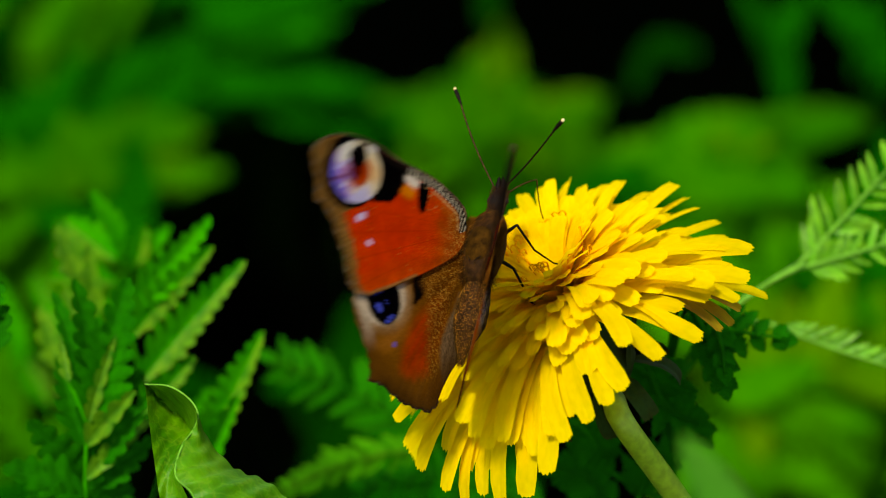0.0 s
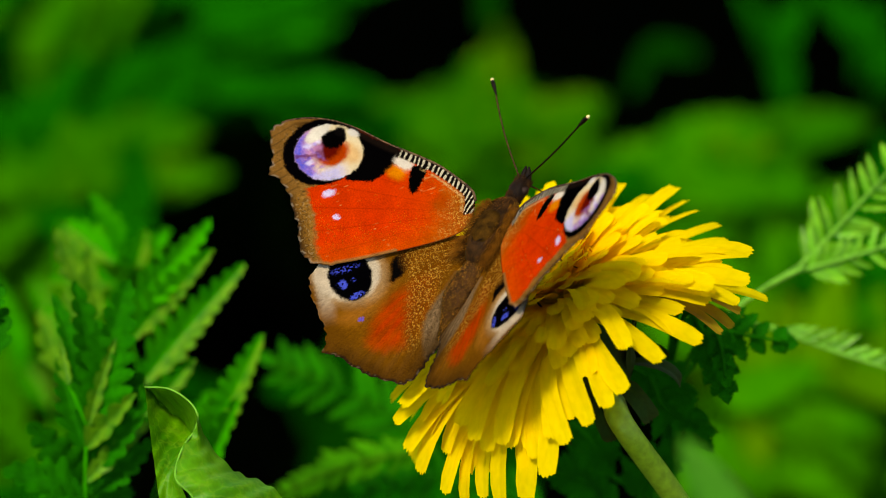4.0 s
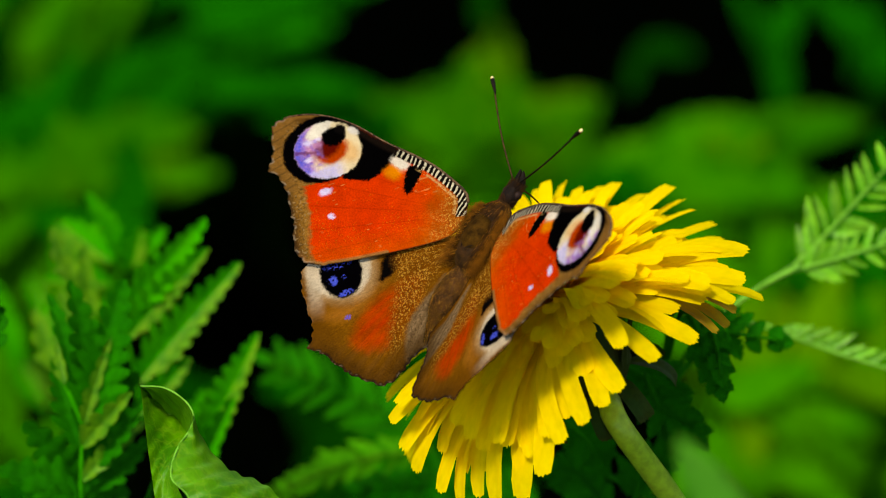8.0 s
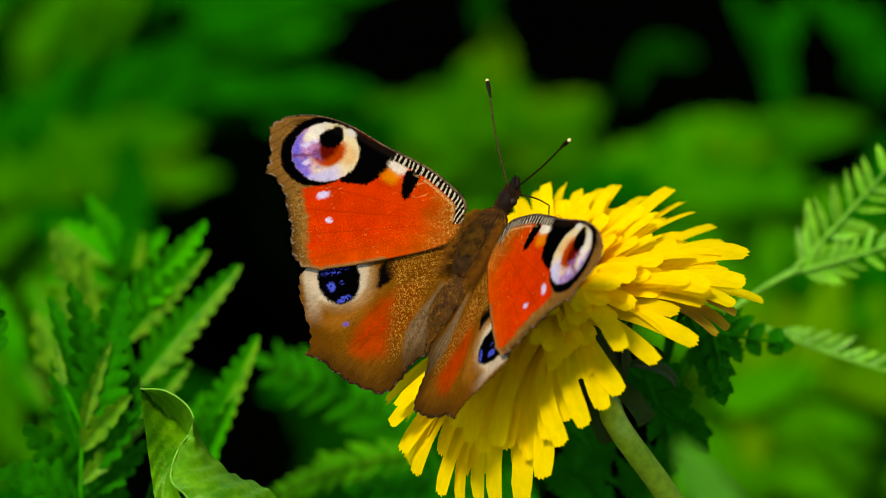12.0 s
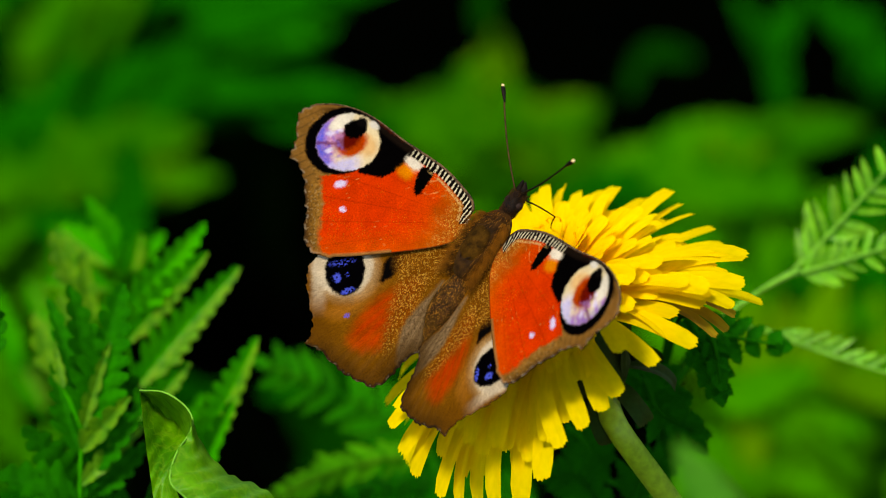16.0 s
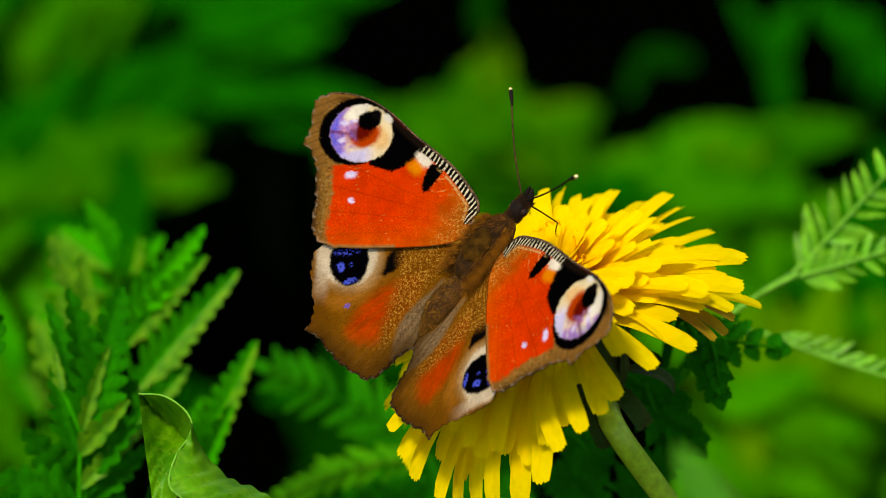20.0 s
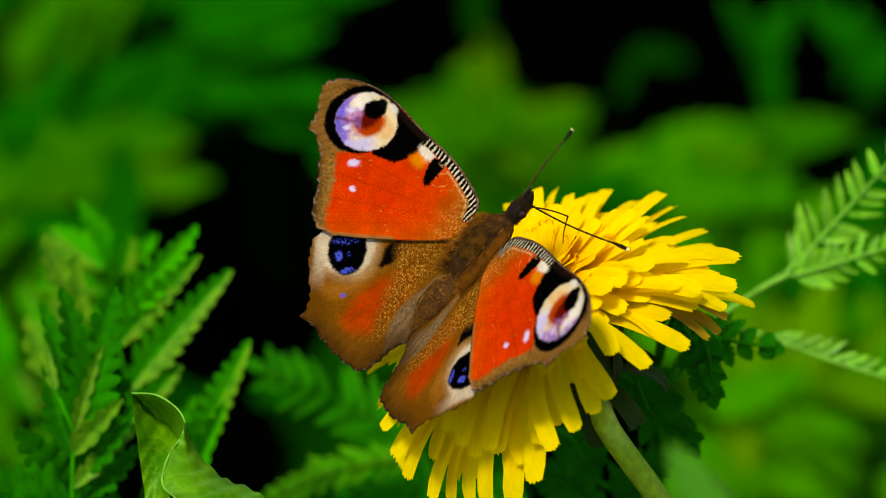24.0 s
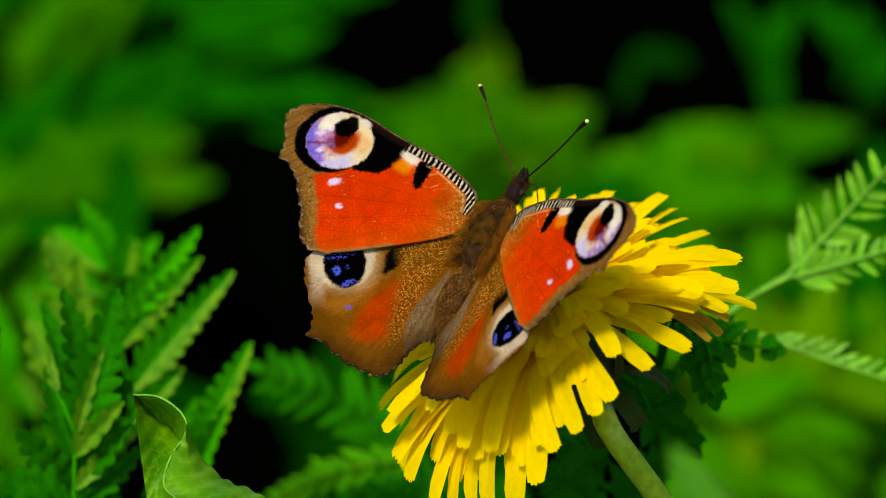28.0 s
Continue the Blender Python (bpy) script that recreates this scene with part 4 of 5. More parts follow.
    line = [inv @ p for p in curve_points((top, a, b, c), 24) + [c.lerp(mid, 0.15) + (c - b) * 0.5, c.lerp(mid, 0.4) + (c - b) * 0.5, mid, foot]]
    piece("stem", mesh_data("stem", *tube(line, 1.6 * MM, 14), STEM), thing, None, "smooth hollow green stem")
    return thing


dandelion = make_dandelion()


# ---- leaves ----
def blade(rng, length, width, teeth=9, depth=0.35, bend=0.15, fold=0.25, across=6, ripple=0.04):
    """A toothed leaf along y, folded up along its midrib and bending back to its tip."""
    rows = teeth * 4
    vs, fs = [], []
    sway = rng.uniform(-0.06, 0.06)
    for i in range(rows + 1):
        u = i / rows
        prof = (math.sin(math.pi * min(1, u ** 0.75 * 0.97 + 0.03)) ** 0.7) if u < 1 else 0.02
        saw = 1 - depth * ((u * teeth) % 1.0) if teeth > 1 else 1
        for j in range(across + 1):
            s = 2 * j / across - 1
            k = saw if abs(s) > 0.99 else (0.5 + 0.5 * saw if abs(s) > 0.6 else 1)
            w = 0.5 * width * prof * k
            vs.append(Vector((s * w + sway * length * u * u, length * u - depth * 0.25 * width * abs(s) * saw * 0.6, fold * abs(s) * w - bend * length * u * u + ripple * width * math.cos(u * teeth * 6.283) * abs(s))))
    n = across + 1
    for i in range(rows):
        for j in range(across):
            q = i * n + j
            fs.append((q, q + 1, q + n + 1, q + n))
    return vs, fs


def moved(solid, m):
    return [m @ Vector(v) for v in solid[0]], solid[1]


def feather_leaf(name, label, spine, pairs, reach, width, mat, seed, angle=52, face=None, teeth=7, depth=0.45, taper=0.55, sides=(-1, 1)):
    """A pinnate leaf: a rachis along the spine and toothed leaflets in pairs, each a part."""
    rng = random.Random(seed)
    thing = tagged(new(name), label, "leaf")
    line = curve_points(spine, 24)
    thing.location = line[0]
    o = line[0]
    piece("rachis", mesh_data("rachis", *tube([p - o + VIEW * 0.5 * MM for p in line], [(0.40 - 0.22 * i / 23) * MM for i in range(24)], 7), LEAF_VEIN if mat is LEAF_SHEEN else mat), thing)
    face = Vector(face or VIEW)
    for i in range(pairs):
        u = 0.12 + 0.80 * i / max(1, pairs - 1)
        k = min(22, int(u * 23))
        p, way = line[k], (line[k + 1] - line[k]).normalized()
        side = way.cross(face).normalized()
        ln = reach * (1 - taper * abs(u - 0.35) / 0.65) * rng.uniform(0.85, 1.12)
        for s in sides:
            a = radians(angle + rng.uniform(-8, 8))
            d = way * math.cos(a) + side * s * math.sin(a)
            f = face + side * s * rng.uniform(0.1, 0.6) + way * rng.uniform(-0.3, 0.3)
            m = spread(p - o, p - o + d, f)
            piece("leaflet", mesh_data("leaflet", *blade(rng, ln, width * rng.uniform(0.85, 1.15), teeth, depth, rng.uniform(0.0, 0.2), 0.3), mat), thing, m)
    m = spread(line[-2] - o, line[-1] - o, face)
    piece("leaflet", mesh_data("leaflet", *blade(rng, reach * 0.6, width, teeth, depth), mat), thing, m)
    return thing


def scallop(rng, length, width, teeth, lit_part, fold=0.7):
    """A lobe along y with round teeth, folded along its rib: deep green, one half (or with 2 the whole) in the paler
    green that stands for sunlight. Faces come with 0 or 1 for the colour.
    """
    rows, across = teeth * 6, 8
    vs, fs, sides = [], [], []
    sway, lag = rng.uniform(-0.08, 0.08), rng.uniform(0, 0.5)
    for i in range(rows + 1):
        u = i / rows
        prof = min(1.0, 0.25 + 4.0 * u) * (1 - u) ** 0.62 * 1.12 + 0.03
        for j in range(across + 1):
            q = 2 * j / across - 1
            ph = (u * teeth + (lag if q > 0 else 0)) % 1.0
            saw = 1 - 0.55 * (1 - math.sin(math.pi * ph) ** 0.5) * abs(q) ** 1.3
            w = 0.5 * width * prof * saw * (1.1 if (q < 0) == (lit_part > 0) else 0.75)
            lift = fold * abs(q) * w * (1 if q < 0 else 0.5) + 0.11 * width * prof * math.sin(math.pi * ph) * abs(q) ** 0.5
            vs.append(Vector((q * w + sway * length * u * u, length * u + 0.34 * width * abs(q) * prof * saw, lift - 0.05 * length * u * u)))
    n = across + 1
    for i in range(rows):
        for j in range(across):
            k = i * n + j
            fs.append((k, k + 1, k + n + 1, k + n))
            sides.append(1 if lit_part == 2 or (lit_part and (j >= across // 2) == (lit_part > 0)) else 0)
    return vs, fs, sides


def lobed_leaf(name, label, root, lobes, away, mats, seed, tooth=2.6):
    """A leaf cut into scalloped lobes that spring from a stalk: each lobe from its foot to its tip, its width, and the
    half coloured as sunlit.
    """
    rng = random.Random(seed)
    thing = tagged(new(name), label, "leaf")
    o = sighted(*root, away)
    thing.location = o
    feet = []
    for fu, fv, tu, tv, w, over in lobes:
        p, q = sighted(fu, fv, away + rng.uniform(-2, 2)), sighted(tu, tv, away + rng.uniform(-5, 5))
        f = VIEW + 0.2 * UP + Vector((rng.uniform(-0.2, 0.2), 0, rng.uniform(-0.15, 0.25)))
        ln = (q - p).length
        vs, fs, sides = scallop(rng, ln, w * MM, max(3, int(ln / MM / tooth)), over)
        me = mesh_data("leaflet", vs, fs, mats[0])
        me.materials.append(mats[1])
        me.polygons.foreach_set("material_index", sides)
        piece("leaflet", me, thing, spread(p - o, q - o, f))
        feet.append(p)
    feet.sort(key=lambda p: (p - o).length)
    line = [Vector((0, 0, 0))] + [p - o for p in feet if (p - o).length > 0.004]
    if len(line) > 1:
        piece("stalk", mesh_data("stalk", *tube(line, 0.26 * MM, 7), mats[0]), thing)
    return thing


def petiole(thing, points, mat, r=0.6):
    """The leaf's stalk: from its foot through the growth down to the soil."""
    o = thing.location
    pts = [Vector(p) for p in points]
    end = pts[-1]
    foot = Vector((end.x + 0.012, end.y + 0.01, -0.01))
    line = [p - o for p in curve_points(pts, 14) + [end.lerp(foot, 0.2) + Vector((-0.001, 0, 0)), end.lerp(foot, 0.5) + Vector((-0.002, 0, 0)), foot]]
    piece("petiole", mesh_data("petiole", *tube(line, r * MM, 7), mat), thing)


# plant beside the flower, with finely cut leaves
def cut_leaf(label, root, lobes, away, mats, seed, tooth=2.6):
    thing = lobed_leaf("cut_leaf", label, root, lobes, away, mats, seed, tooth)
    tagged(thing, label, "leaf", "finely cut leaves")
    petiole(thing, (sighted(*root, away), sighted(root[0] + 4, root[1] + 90, away)), mats[0], 0.35)


# Dark and yellow-green lobes carry shade and sunlight in their colours.
cut_leaf("finely cut leaf with scalloped lobes, dark green painted as shade", (149, 905),
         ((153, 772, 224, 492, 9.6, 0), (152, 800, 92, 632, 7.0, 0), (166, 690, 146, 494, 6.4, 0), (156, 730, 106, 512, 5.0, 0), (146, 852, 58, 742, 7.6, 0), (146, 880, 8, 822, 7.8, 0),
          (158, 768, 252, 654, 5.6, 0), (158, 828, 262, 704, 5.6, 0), (154, 866, 276, 780, 5.4, 0), (150, 900, 44, 886, 6.4, 0), (152, 900, 236, 862, 5.4, 0)), 40, (LEAF_SHADED, LEAF_SUNLIT), 32, 2.3)
cut_leaf("cut leaf painted yellow-green as sunlit", (153, 908),
         ((155, 752, 200, 592, 2.6, 2), (152, 790, 240, 696, 4.0, 2), (150, 850, 268, 738, 3.4, 2), (124, 680, 106, 600, 2.0, 2)), 37, (LEAF, LEAF_SUNLIT), 38, 2.4)
cut_leaf("blurred cut leaf behind the dark one, painted yellow-green as sunlit", (170, 910), ((152, 606, 114, 508, 4.0, 2), (110, 660, 72, 540, 4.4, 2), (176, 560, 150, 430, 4.4, 2), (140, 500, 104, 400, 4.6, 2)), 74, (LEAF, LEAF_SUNLIT), 39, 4.0)
cut_leaf("bright green finely cut leaf, one side of its lobes painted sunlit", (262, 905),
         ((250, 676, 428, 458, 7.2, 1), (232, 596, 374, 438, 6.2, 1), (226, 546, 376, 388, 6.4, 0), (360, 800, 466, 590, 6.4, 1), (250, 730, 350, 640, 5.0, 1), (300, 790, 372, 690, 4.6, 0)), 66, (LEAF, LEAF_SUNLIT), 33, 2.2)
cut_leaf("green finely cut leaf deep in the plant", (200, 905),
         ((216, 432, 164, 336, 4.4, 0), (206, 462, 112, 392, 6.4, -1), (206, 500, 86, 486, 5.6, -1), (220, 476, 300, 402, 5.6, 0), (196, 540, 76, 560, 5.0, -1), (240, 470, 262, 404, 4.6, 1)), 105, (LEAF, LEAF_SUNLIT), 31, 2.4)
cut_leaf("pale yellow-green cut leaf far in the plant", (120, 910), ((130, 500, 104, 390, 5.0, 1), (110, 600, 60, 480, 5.0, 1), (90, 720, 20, 600, 6.0, 1), (130, 470, 190, 400, 5.0, 1), (40, 640, -10, 480, 6.0, 0)), 240, (LEAF, LEAF_SUNLIT), 36)
cut_leaf("green scalloped leaf on a thin stalk", (345, 900), ((350, 860, 330, 740, 4.0, 0), (340, 880, 420, 700, 5.0, 1)), 56, (LEAF_SHADED, LEAF), 34)
cut_leaf("green scalloped leaf at the plant's foot", (-40, 700), ((-30, 640, 14, 540, 5.0, 0), (-40, 560, 6, 500, 4.0, 0)), 26, (LEAF_SHADED, LEAF), 35)

# feathery leaves on the other side
UNDER = (sighted(1180, 720, 46), sighted(1196, 900, 42), sighted(1196, 960, 42))


def feathered(label, spots, pairs, reach_, width, mat, seed, angle, way, **more):
    spine = [sighted(*p) for p in spots]
    thing = feather_leaf("feather_leaf", label, spine, pairs, reach_ * MM, width * MM, mat, seed, angle, **more)
    tagged(thing, label, "leaf", "feathery leaves")
    if mat is LEAF_SHEEN:
        o = thing.location
        piece("leaf_stalk", mesh_data("leaf_stalk", *tube([p - o for p in curve_points((spine[0], *way[:-3]), 12)], 0.42 * MM, 7), LEAF_VEIN), thing)
        way = way[-4:]
        petiole(thing, way, LEAF_SHADED, 0.4)
    else:
        petiole(thing, (spine[0], *way), LEAF_SHADED, 0.4)


STALK_WAY = (sighted(1338, 516, 48), sighted(1250, 580, 50))
feathered("fresh green feathery leaf with pale upright leaflets", ((1412, 470, 60), (1462, 420, 60), (1530, 346, 58), (1630, 236, 56)), 12, 6.4, 1.25, LEAF_SHEEN, 41, 54, (*STALK_WAY, *UNDER), teeth=4, depth=0.2, taper=0.35)
feathered("fresh green feathery leaf with pale pointed leaflets", ((1362, 574, 62), (1440, 604, 60), (1520, 632, 58), (1640, 668, 58)), 11, 5.2, 1.1, LEAF_SHEEN, 42, 40, (sighted(1290, 566, 46), *UNDER), teeth=4, depth=0.2, taper=0.3, sides=(-1,))
feathered("green feathery leaf under the larger pale one", ((1420, 474, 58), (1500, 452, 56), (1640, 408, 54)), 10, 5.0, 1.2, LEAF_SHEEN, 43, 48, (sighted(1414, 474, 46), *STALK_WAY, *UNDER), teeth=4, depth=0.2)
# Leaves below the head take the darkened green in place of its shade.
feathered("feathery leaf under the flower head, coloured dark for shade", ((1225, 545, 24), (1258, 610, 22), (1282, 680, 20)), 5, 5.0, 2.8, LEAF_SHADED, 44, 46, (sighted(1195, 560, 30), *UNDER), teeth=5)
feathered("feathery leaf under the flower head, coloured dark for shade", ((1110, 640, 34), (1180, 690, 34), (1240, 770, 30)), 6, 6.0, 3.0, LEAF_SHADED, 45, 50, (sighted(1110, 680, 40), *UNDER), teeth=5)
feathered("feathery leaf under the flower head, coloured dark for shade", ((1230, 560, 30), (1300, 585, 30), (1390, 600, 32)), 5, 5.0, 2.8, LEAF_SHADED, 48, 50, (sighted(1195, 580, 34), *UNDER), teeth=5)
feathered("feathery leaf under the flower head, coloured dark for shade", ((1150, 660, 30), (1180, 720, 28), (1236, 752, 26)), 5, 5.0, 2.4, LEAF_SHADED, 51, 55, (sighted(1150, 700, 36), *UNDER), teeth=5)
feathered("feathery leaf hanging under the flower head, coloured dark for shade", ((1262, 566, 22), (1276, 610, 20), (1284, 664, 18)), 4, 3.4, 2.0, LEAF_SHADED, 52, 40, (sighted(1210, 556, 30), *UNDER), teeth=5)
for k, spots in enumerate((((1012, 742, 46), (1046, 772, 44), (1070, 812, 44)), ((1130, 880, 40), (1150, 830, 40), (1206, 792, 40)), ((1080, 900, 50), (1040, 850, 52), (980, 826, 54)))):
    feathered("feathery leaf beside the flower stem, coloured dark for shade", spots, 6, 5.2, 2.6, LEAF_SHADED, 70 + k, 52, (sighted(spots[0][0] + 8, spots[0][1] + 60, 52), *UNDER[1:]), teeth=5)
# These three leaves differ in light by colour alone: dim, lit and shaded green.
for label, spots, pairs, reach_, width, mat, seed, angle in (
        ("soft green feathery leaf behind the flower", ((780, 800, 100), (650, 706, 104), (480, 634, 108)), 10, 9.5, 2.3, LEAF_DIM, 46, 50),
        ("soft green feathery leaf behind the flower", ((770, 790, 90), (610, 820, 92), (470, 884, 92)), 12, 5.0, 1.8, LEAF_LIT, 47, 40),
        ("soft green feathery leaf low behind the flower", ((980, 900, 96), (820, 850, 98), (640, 856, 100)), 10, 6.5, 2.2, LEAF_SHADED, 49, 45)):
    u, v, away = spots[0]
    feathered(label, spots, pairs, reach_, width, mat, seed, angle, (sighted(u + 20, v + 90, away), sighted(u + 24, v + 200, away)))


def make_curled_leaf():
    """A broad leaf whose edge rolls over: the open side, and the roll that turns its back."""
    thing = tagged(new("curled_leaf"), "glossy light green leaf with its edge rolled over", "leaf")
    o = sighted(300, 880, -4)
    thing.location = o

    def loft(a, b, bulge, n=22, m=12):
        ca, cb = curve_points(a, n), curve_points(b, n)
        vs = [ca[i].lerp(cb[i], j / (m - 1)) - o + (VIEW * bulge * math.sin(math.pi * j / (m - 1)) + UP * 0.25 * MM * math.sin(i * 1.1 + j * 0.9)) for i in range(n) for j in range(m)]
        return vs, [(i * m + j, i * m + j + 1, (i + 1) * m + j + 1, (i + 1) * m + j) for i in range(n - 1) for j in range(m - 1)]

    tip = sighted(256, 681, 0)
    left = [tip, sighted(258, 700, 0), sighted(267, 777, -2), sighted(276, 841, -4), sighted(284, 900, -5)]
    rib = [tip, sighted(282, 705, 3), sighted(312, 733, 5), sighted(341, 759, 4)]
    lip = [tip, sighted(298, 684, -3), sighted(334, 706, -6), sighted(350, 733, -7), sighted(343, 759, -7)]
    roll = [lip[3], lip[4], sighted(324, 786, -9), sighted(311, 823, -11), sighted(313, 848, -12), sighted(338, 872, -12), sighted(352, 905, -12)]
    outer = [sighted(351, 738, -4), sighted(368, 777, -2), sighted(405, 821, -2), sighted(432, 837, -3), sighted(469, 851, -4), sighted(500, 875, -4), sighted(530, 912, -4)]
    inner = rib + [sighted(326, 786, 0), sighted(314, 823, -4), sighted(316, 850, -6), sighted(345, 905, -7)]
    piece("open_half", mesh_data("open_half", *loft(left, inner, -1.2 * MM, 40, 16), LEAF_WAXY), thing)
    piece("folded_half", mesh_data("folded_half", *loft([tip, sighted(274, 714, 6), sighted(302, 744, 9), sighted(334, 772, 8)], lip, -1.6 * MM), LEAF_WAXY), thing, None, "shaded inside of the rolled half")
    piece("rolled_half", mesh_data("rolled_half", *loft(roll, outer, 2.6 * MM, 40, 16), LEAF_WAXY), thing)
    piece("leaf_edge", mesh_data("leaf_edge", *tube([p - o for p in curve_points(lip + roll[2:], 48)], 0.13 * MM, 6), LEAF_VEIN), thing, None, "pale leaf edge")
    petiole(thing, (sighted(330, 905, -6), sighted(350, 990, -6)), LEAF_WAXY, 0.9)


make_curled_leaf()


def make_broad_leaf():
    """A plain pointed leaf close before the stem, out of focus."""
    p, q = sighted(1340, 990, -124), sighted(1206, 768, -118)
    thing = tagged(new("broad_leaf"), "soft grey-green pointed leaf before the flower stem", "leaf")
    thing.location = p
    rng = random.Random(61)
    piece("blade", mesh_data("blade", *blade(rng, (q - p).length, 4.8 * MM, 3, 0.04, 0.02, 0.25), LEAF_GREY), thing, spread(Vector((0, 0, 0)), q - p, VIEW + 0.3 * UP))
    petiole(thing, (p, sighted(1330, 1080, -124)), LEAF_GREY)


make_broad_leaf()


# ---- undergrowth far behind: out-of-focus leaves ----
# openings in the growth, down to soil painted black as deep shade: u, v, half width, half height
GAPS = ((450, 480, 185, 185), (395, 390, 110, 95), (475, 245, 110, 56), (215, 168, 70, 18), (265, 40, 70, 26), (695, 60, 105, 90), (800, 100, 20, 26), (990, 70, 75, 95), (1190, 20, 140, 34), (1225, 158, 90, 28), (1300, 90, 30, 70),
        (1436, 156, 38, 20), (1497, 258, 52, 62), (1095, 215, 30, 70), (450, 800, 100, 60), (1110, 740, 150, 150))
STAND_BACK = STAND.inverted()


def thicket(name, label, u, v, ru, rv, away, count, size, mat, seed, lean=None, wide=0.45):
    """A patch of broad leaves, each on its own tilt, turned to the light."""
    rng = random.Random(seed)
    solids, stalks = [], []
    for _ in range(count):
        r, a = math.sqrt(rng.random()), rng.uniform(0, 2 * math.pi)
        du, dv = ru * r * math.cos(a), rv * r * math.sin(a)
        p = sighted(u + du, v + dv, away + rng.uniform(-25, 25))
        ln = size * rng.uniform(0.6, 1.3) * MM
        way = rng.uniform(0, 360) if lean is None else lean + rng.uniform(-16, 16)
        d = STAND.to_3x3() @ Vector((math.cos(radians(way)), 0.8 * math.sin(radians(way)), rng.uniform(-0.3, 0.3)))
        spots = [STAND_BACK @ (p + d * ln * k) / MM for k in (0, 0.5, 1)]
        spots = [(784 + 14 * q.x * 450 / (450 - q.z), 441 - 14 * q.y * 450 / (450 - q.z)) for q in spots]
        if any(((x - gu) / wu) ** 2 + ((y - gv) / wv) ** 2 < 1 for x, y in spots for gu, gv, wu, wv in GAPS):
            continue
        f = VIEW * 0.5 + UP * 0.8 + Vector((rng.uniform(-0.4, 0.4), rng.uniform(-0.3, 0.3), 0))
        foot = Vector((p.x + rng.uniform(-0.02, 0.02), p.y + rng.uniform(-0.02, 0.02), -0.005))
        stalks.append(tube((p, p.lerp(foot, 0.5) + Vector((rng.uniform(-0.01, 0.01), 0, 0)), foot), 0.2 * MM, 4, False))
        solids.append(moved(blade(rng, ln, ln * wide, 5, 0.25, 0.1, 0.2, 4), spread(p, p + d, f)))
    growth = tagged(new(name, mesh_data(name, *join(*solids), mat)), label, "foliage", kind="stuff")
    piece("stalks", mesh_data("stalks", *join(*stalks), STALK), growth, None, "thin stalks, blackened to match the shade")


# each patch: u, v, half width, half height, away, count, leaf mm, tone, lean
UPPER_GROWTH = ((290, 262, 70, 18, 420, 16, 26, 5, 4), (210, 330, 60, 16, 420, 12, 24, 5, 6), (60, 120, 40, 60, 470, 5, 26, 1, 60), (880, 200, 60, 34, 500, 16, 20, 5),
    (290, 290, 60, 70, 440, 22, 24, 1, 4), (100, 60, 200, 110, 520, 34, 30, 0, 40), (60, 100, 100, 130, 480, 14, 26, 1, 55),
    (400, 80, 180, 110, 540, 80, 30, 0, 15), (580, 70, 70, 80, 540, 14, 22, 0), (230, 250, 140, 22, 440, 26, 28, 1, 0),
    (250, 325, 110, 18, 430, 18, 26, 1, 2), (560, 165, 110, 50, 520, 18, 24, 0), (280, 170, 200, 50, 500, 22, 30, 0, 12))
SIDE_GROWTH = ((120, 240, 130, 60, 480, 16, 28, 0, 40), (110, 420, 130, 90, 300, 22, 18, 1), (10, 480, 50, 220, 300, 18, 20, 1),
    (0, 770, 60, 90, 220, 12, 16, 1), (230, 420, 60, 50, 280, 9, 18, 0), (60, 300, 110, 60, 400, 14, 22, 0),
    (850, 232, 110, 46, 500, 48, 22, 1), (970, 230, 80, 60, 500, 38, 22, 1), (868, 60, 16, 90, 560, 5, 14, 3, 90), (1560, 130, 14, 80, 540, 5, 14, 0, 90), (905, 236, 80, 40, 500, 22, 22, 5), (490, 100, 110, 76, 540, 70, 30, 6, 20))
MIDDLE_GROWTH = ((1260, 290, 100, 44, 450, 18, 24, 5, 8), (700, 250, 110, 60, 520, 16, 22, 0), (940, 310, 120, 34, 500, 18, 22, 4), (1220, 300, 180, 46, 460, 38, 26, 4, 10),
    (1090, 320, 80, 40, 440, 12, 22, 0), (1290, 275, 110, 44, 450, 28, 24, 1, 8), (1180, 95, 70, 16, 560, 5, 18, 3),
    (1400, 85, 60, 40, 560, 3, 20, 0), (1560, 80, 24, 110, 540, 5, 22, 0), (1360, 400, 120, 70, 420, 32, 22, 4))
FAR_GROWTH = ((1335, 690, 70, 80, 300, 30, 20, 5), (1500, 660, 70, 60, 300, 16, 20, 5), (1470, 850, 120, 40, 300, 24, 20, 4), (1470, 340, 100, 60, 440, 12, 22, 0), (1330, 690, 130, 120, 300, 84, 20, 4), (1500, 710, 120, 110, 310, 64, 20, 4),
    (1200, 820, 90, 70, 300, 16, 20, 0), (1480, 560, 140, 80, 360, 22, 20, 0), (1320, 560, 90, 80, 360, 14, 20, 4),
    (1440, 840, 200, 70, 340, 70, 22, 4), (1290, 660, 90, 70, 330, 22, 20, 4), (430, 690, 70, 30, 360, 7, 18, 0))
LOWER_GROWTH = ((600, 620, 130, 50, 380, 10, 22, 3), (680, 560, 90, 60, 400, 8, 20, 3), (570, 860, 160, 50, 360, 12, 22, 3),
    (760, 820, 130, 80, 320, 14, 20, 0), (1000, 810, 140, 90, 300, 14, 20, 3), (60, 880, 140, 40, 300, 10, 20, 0))
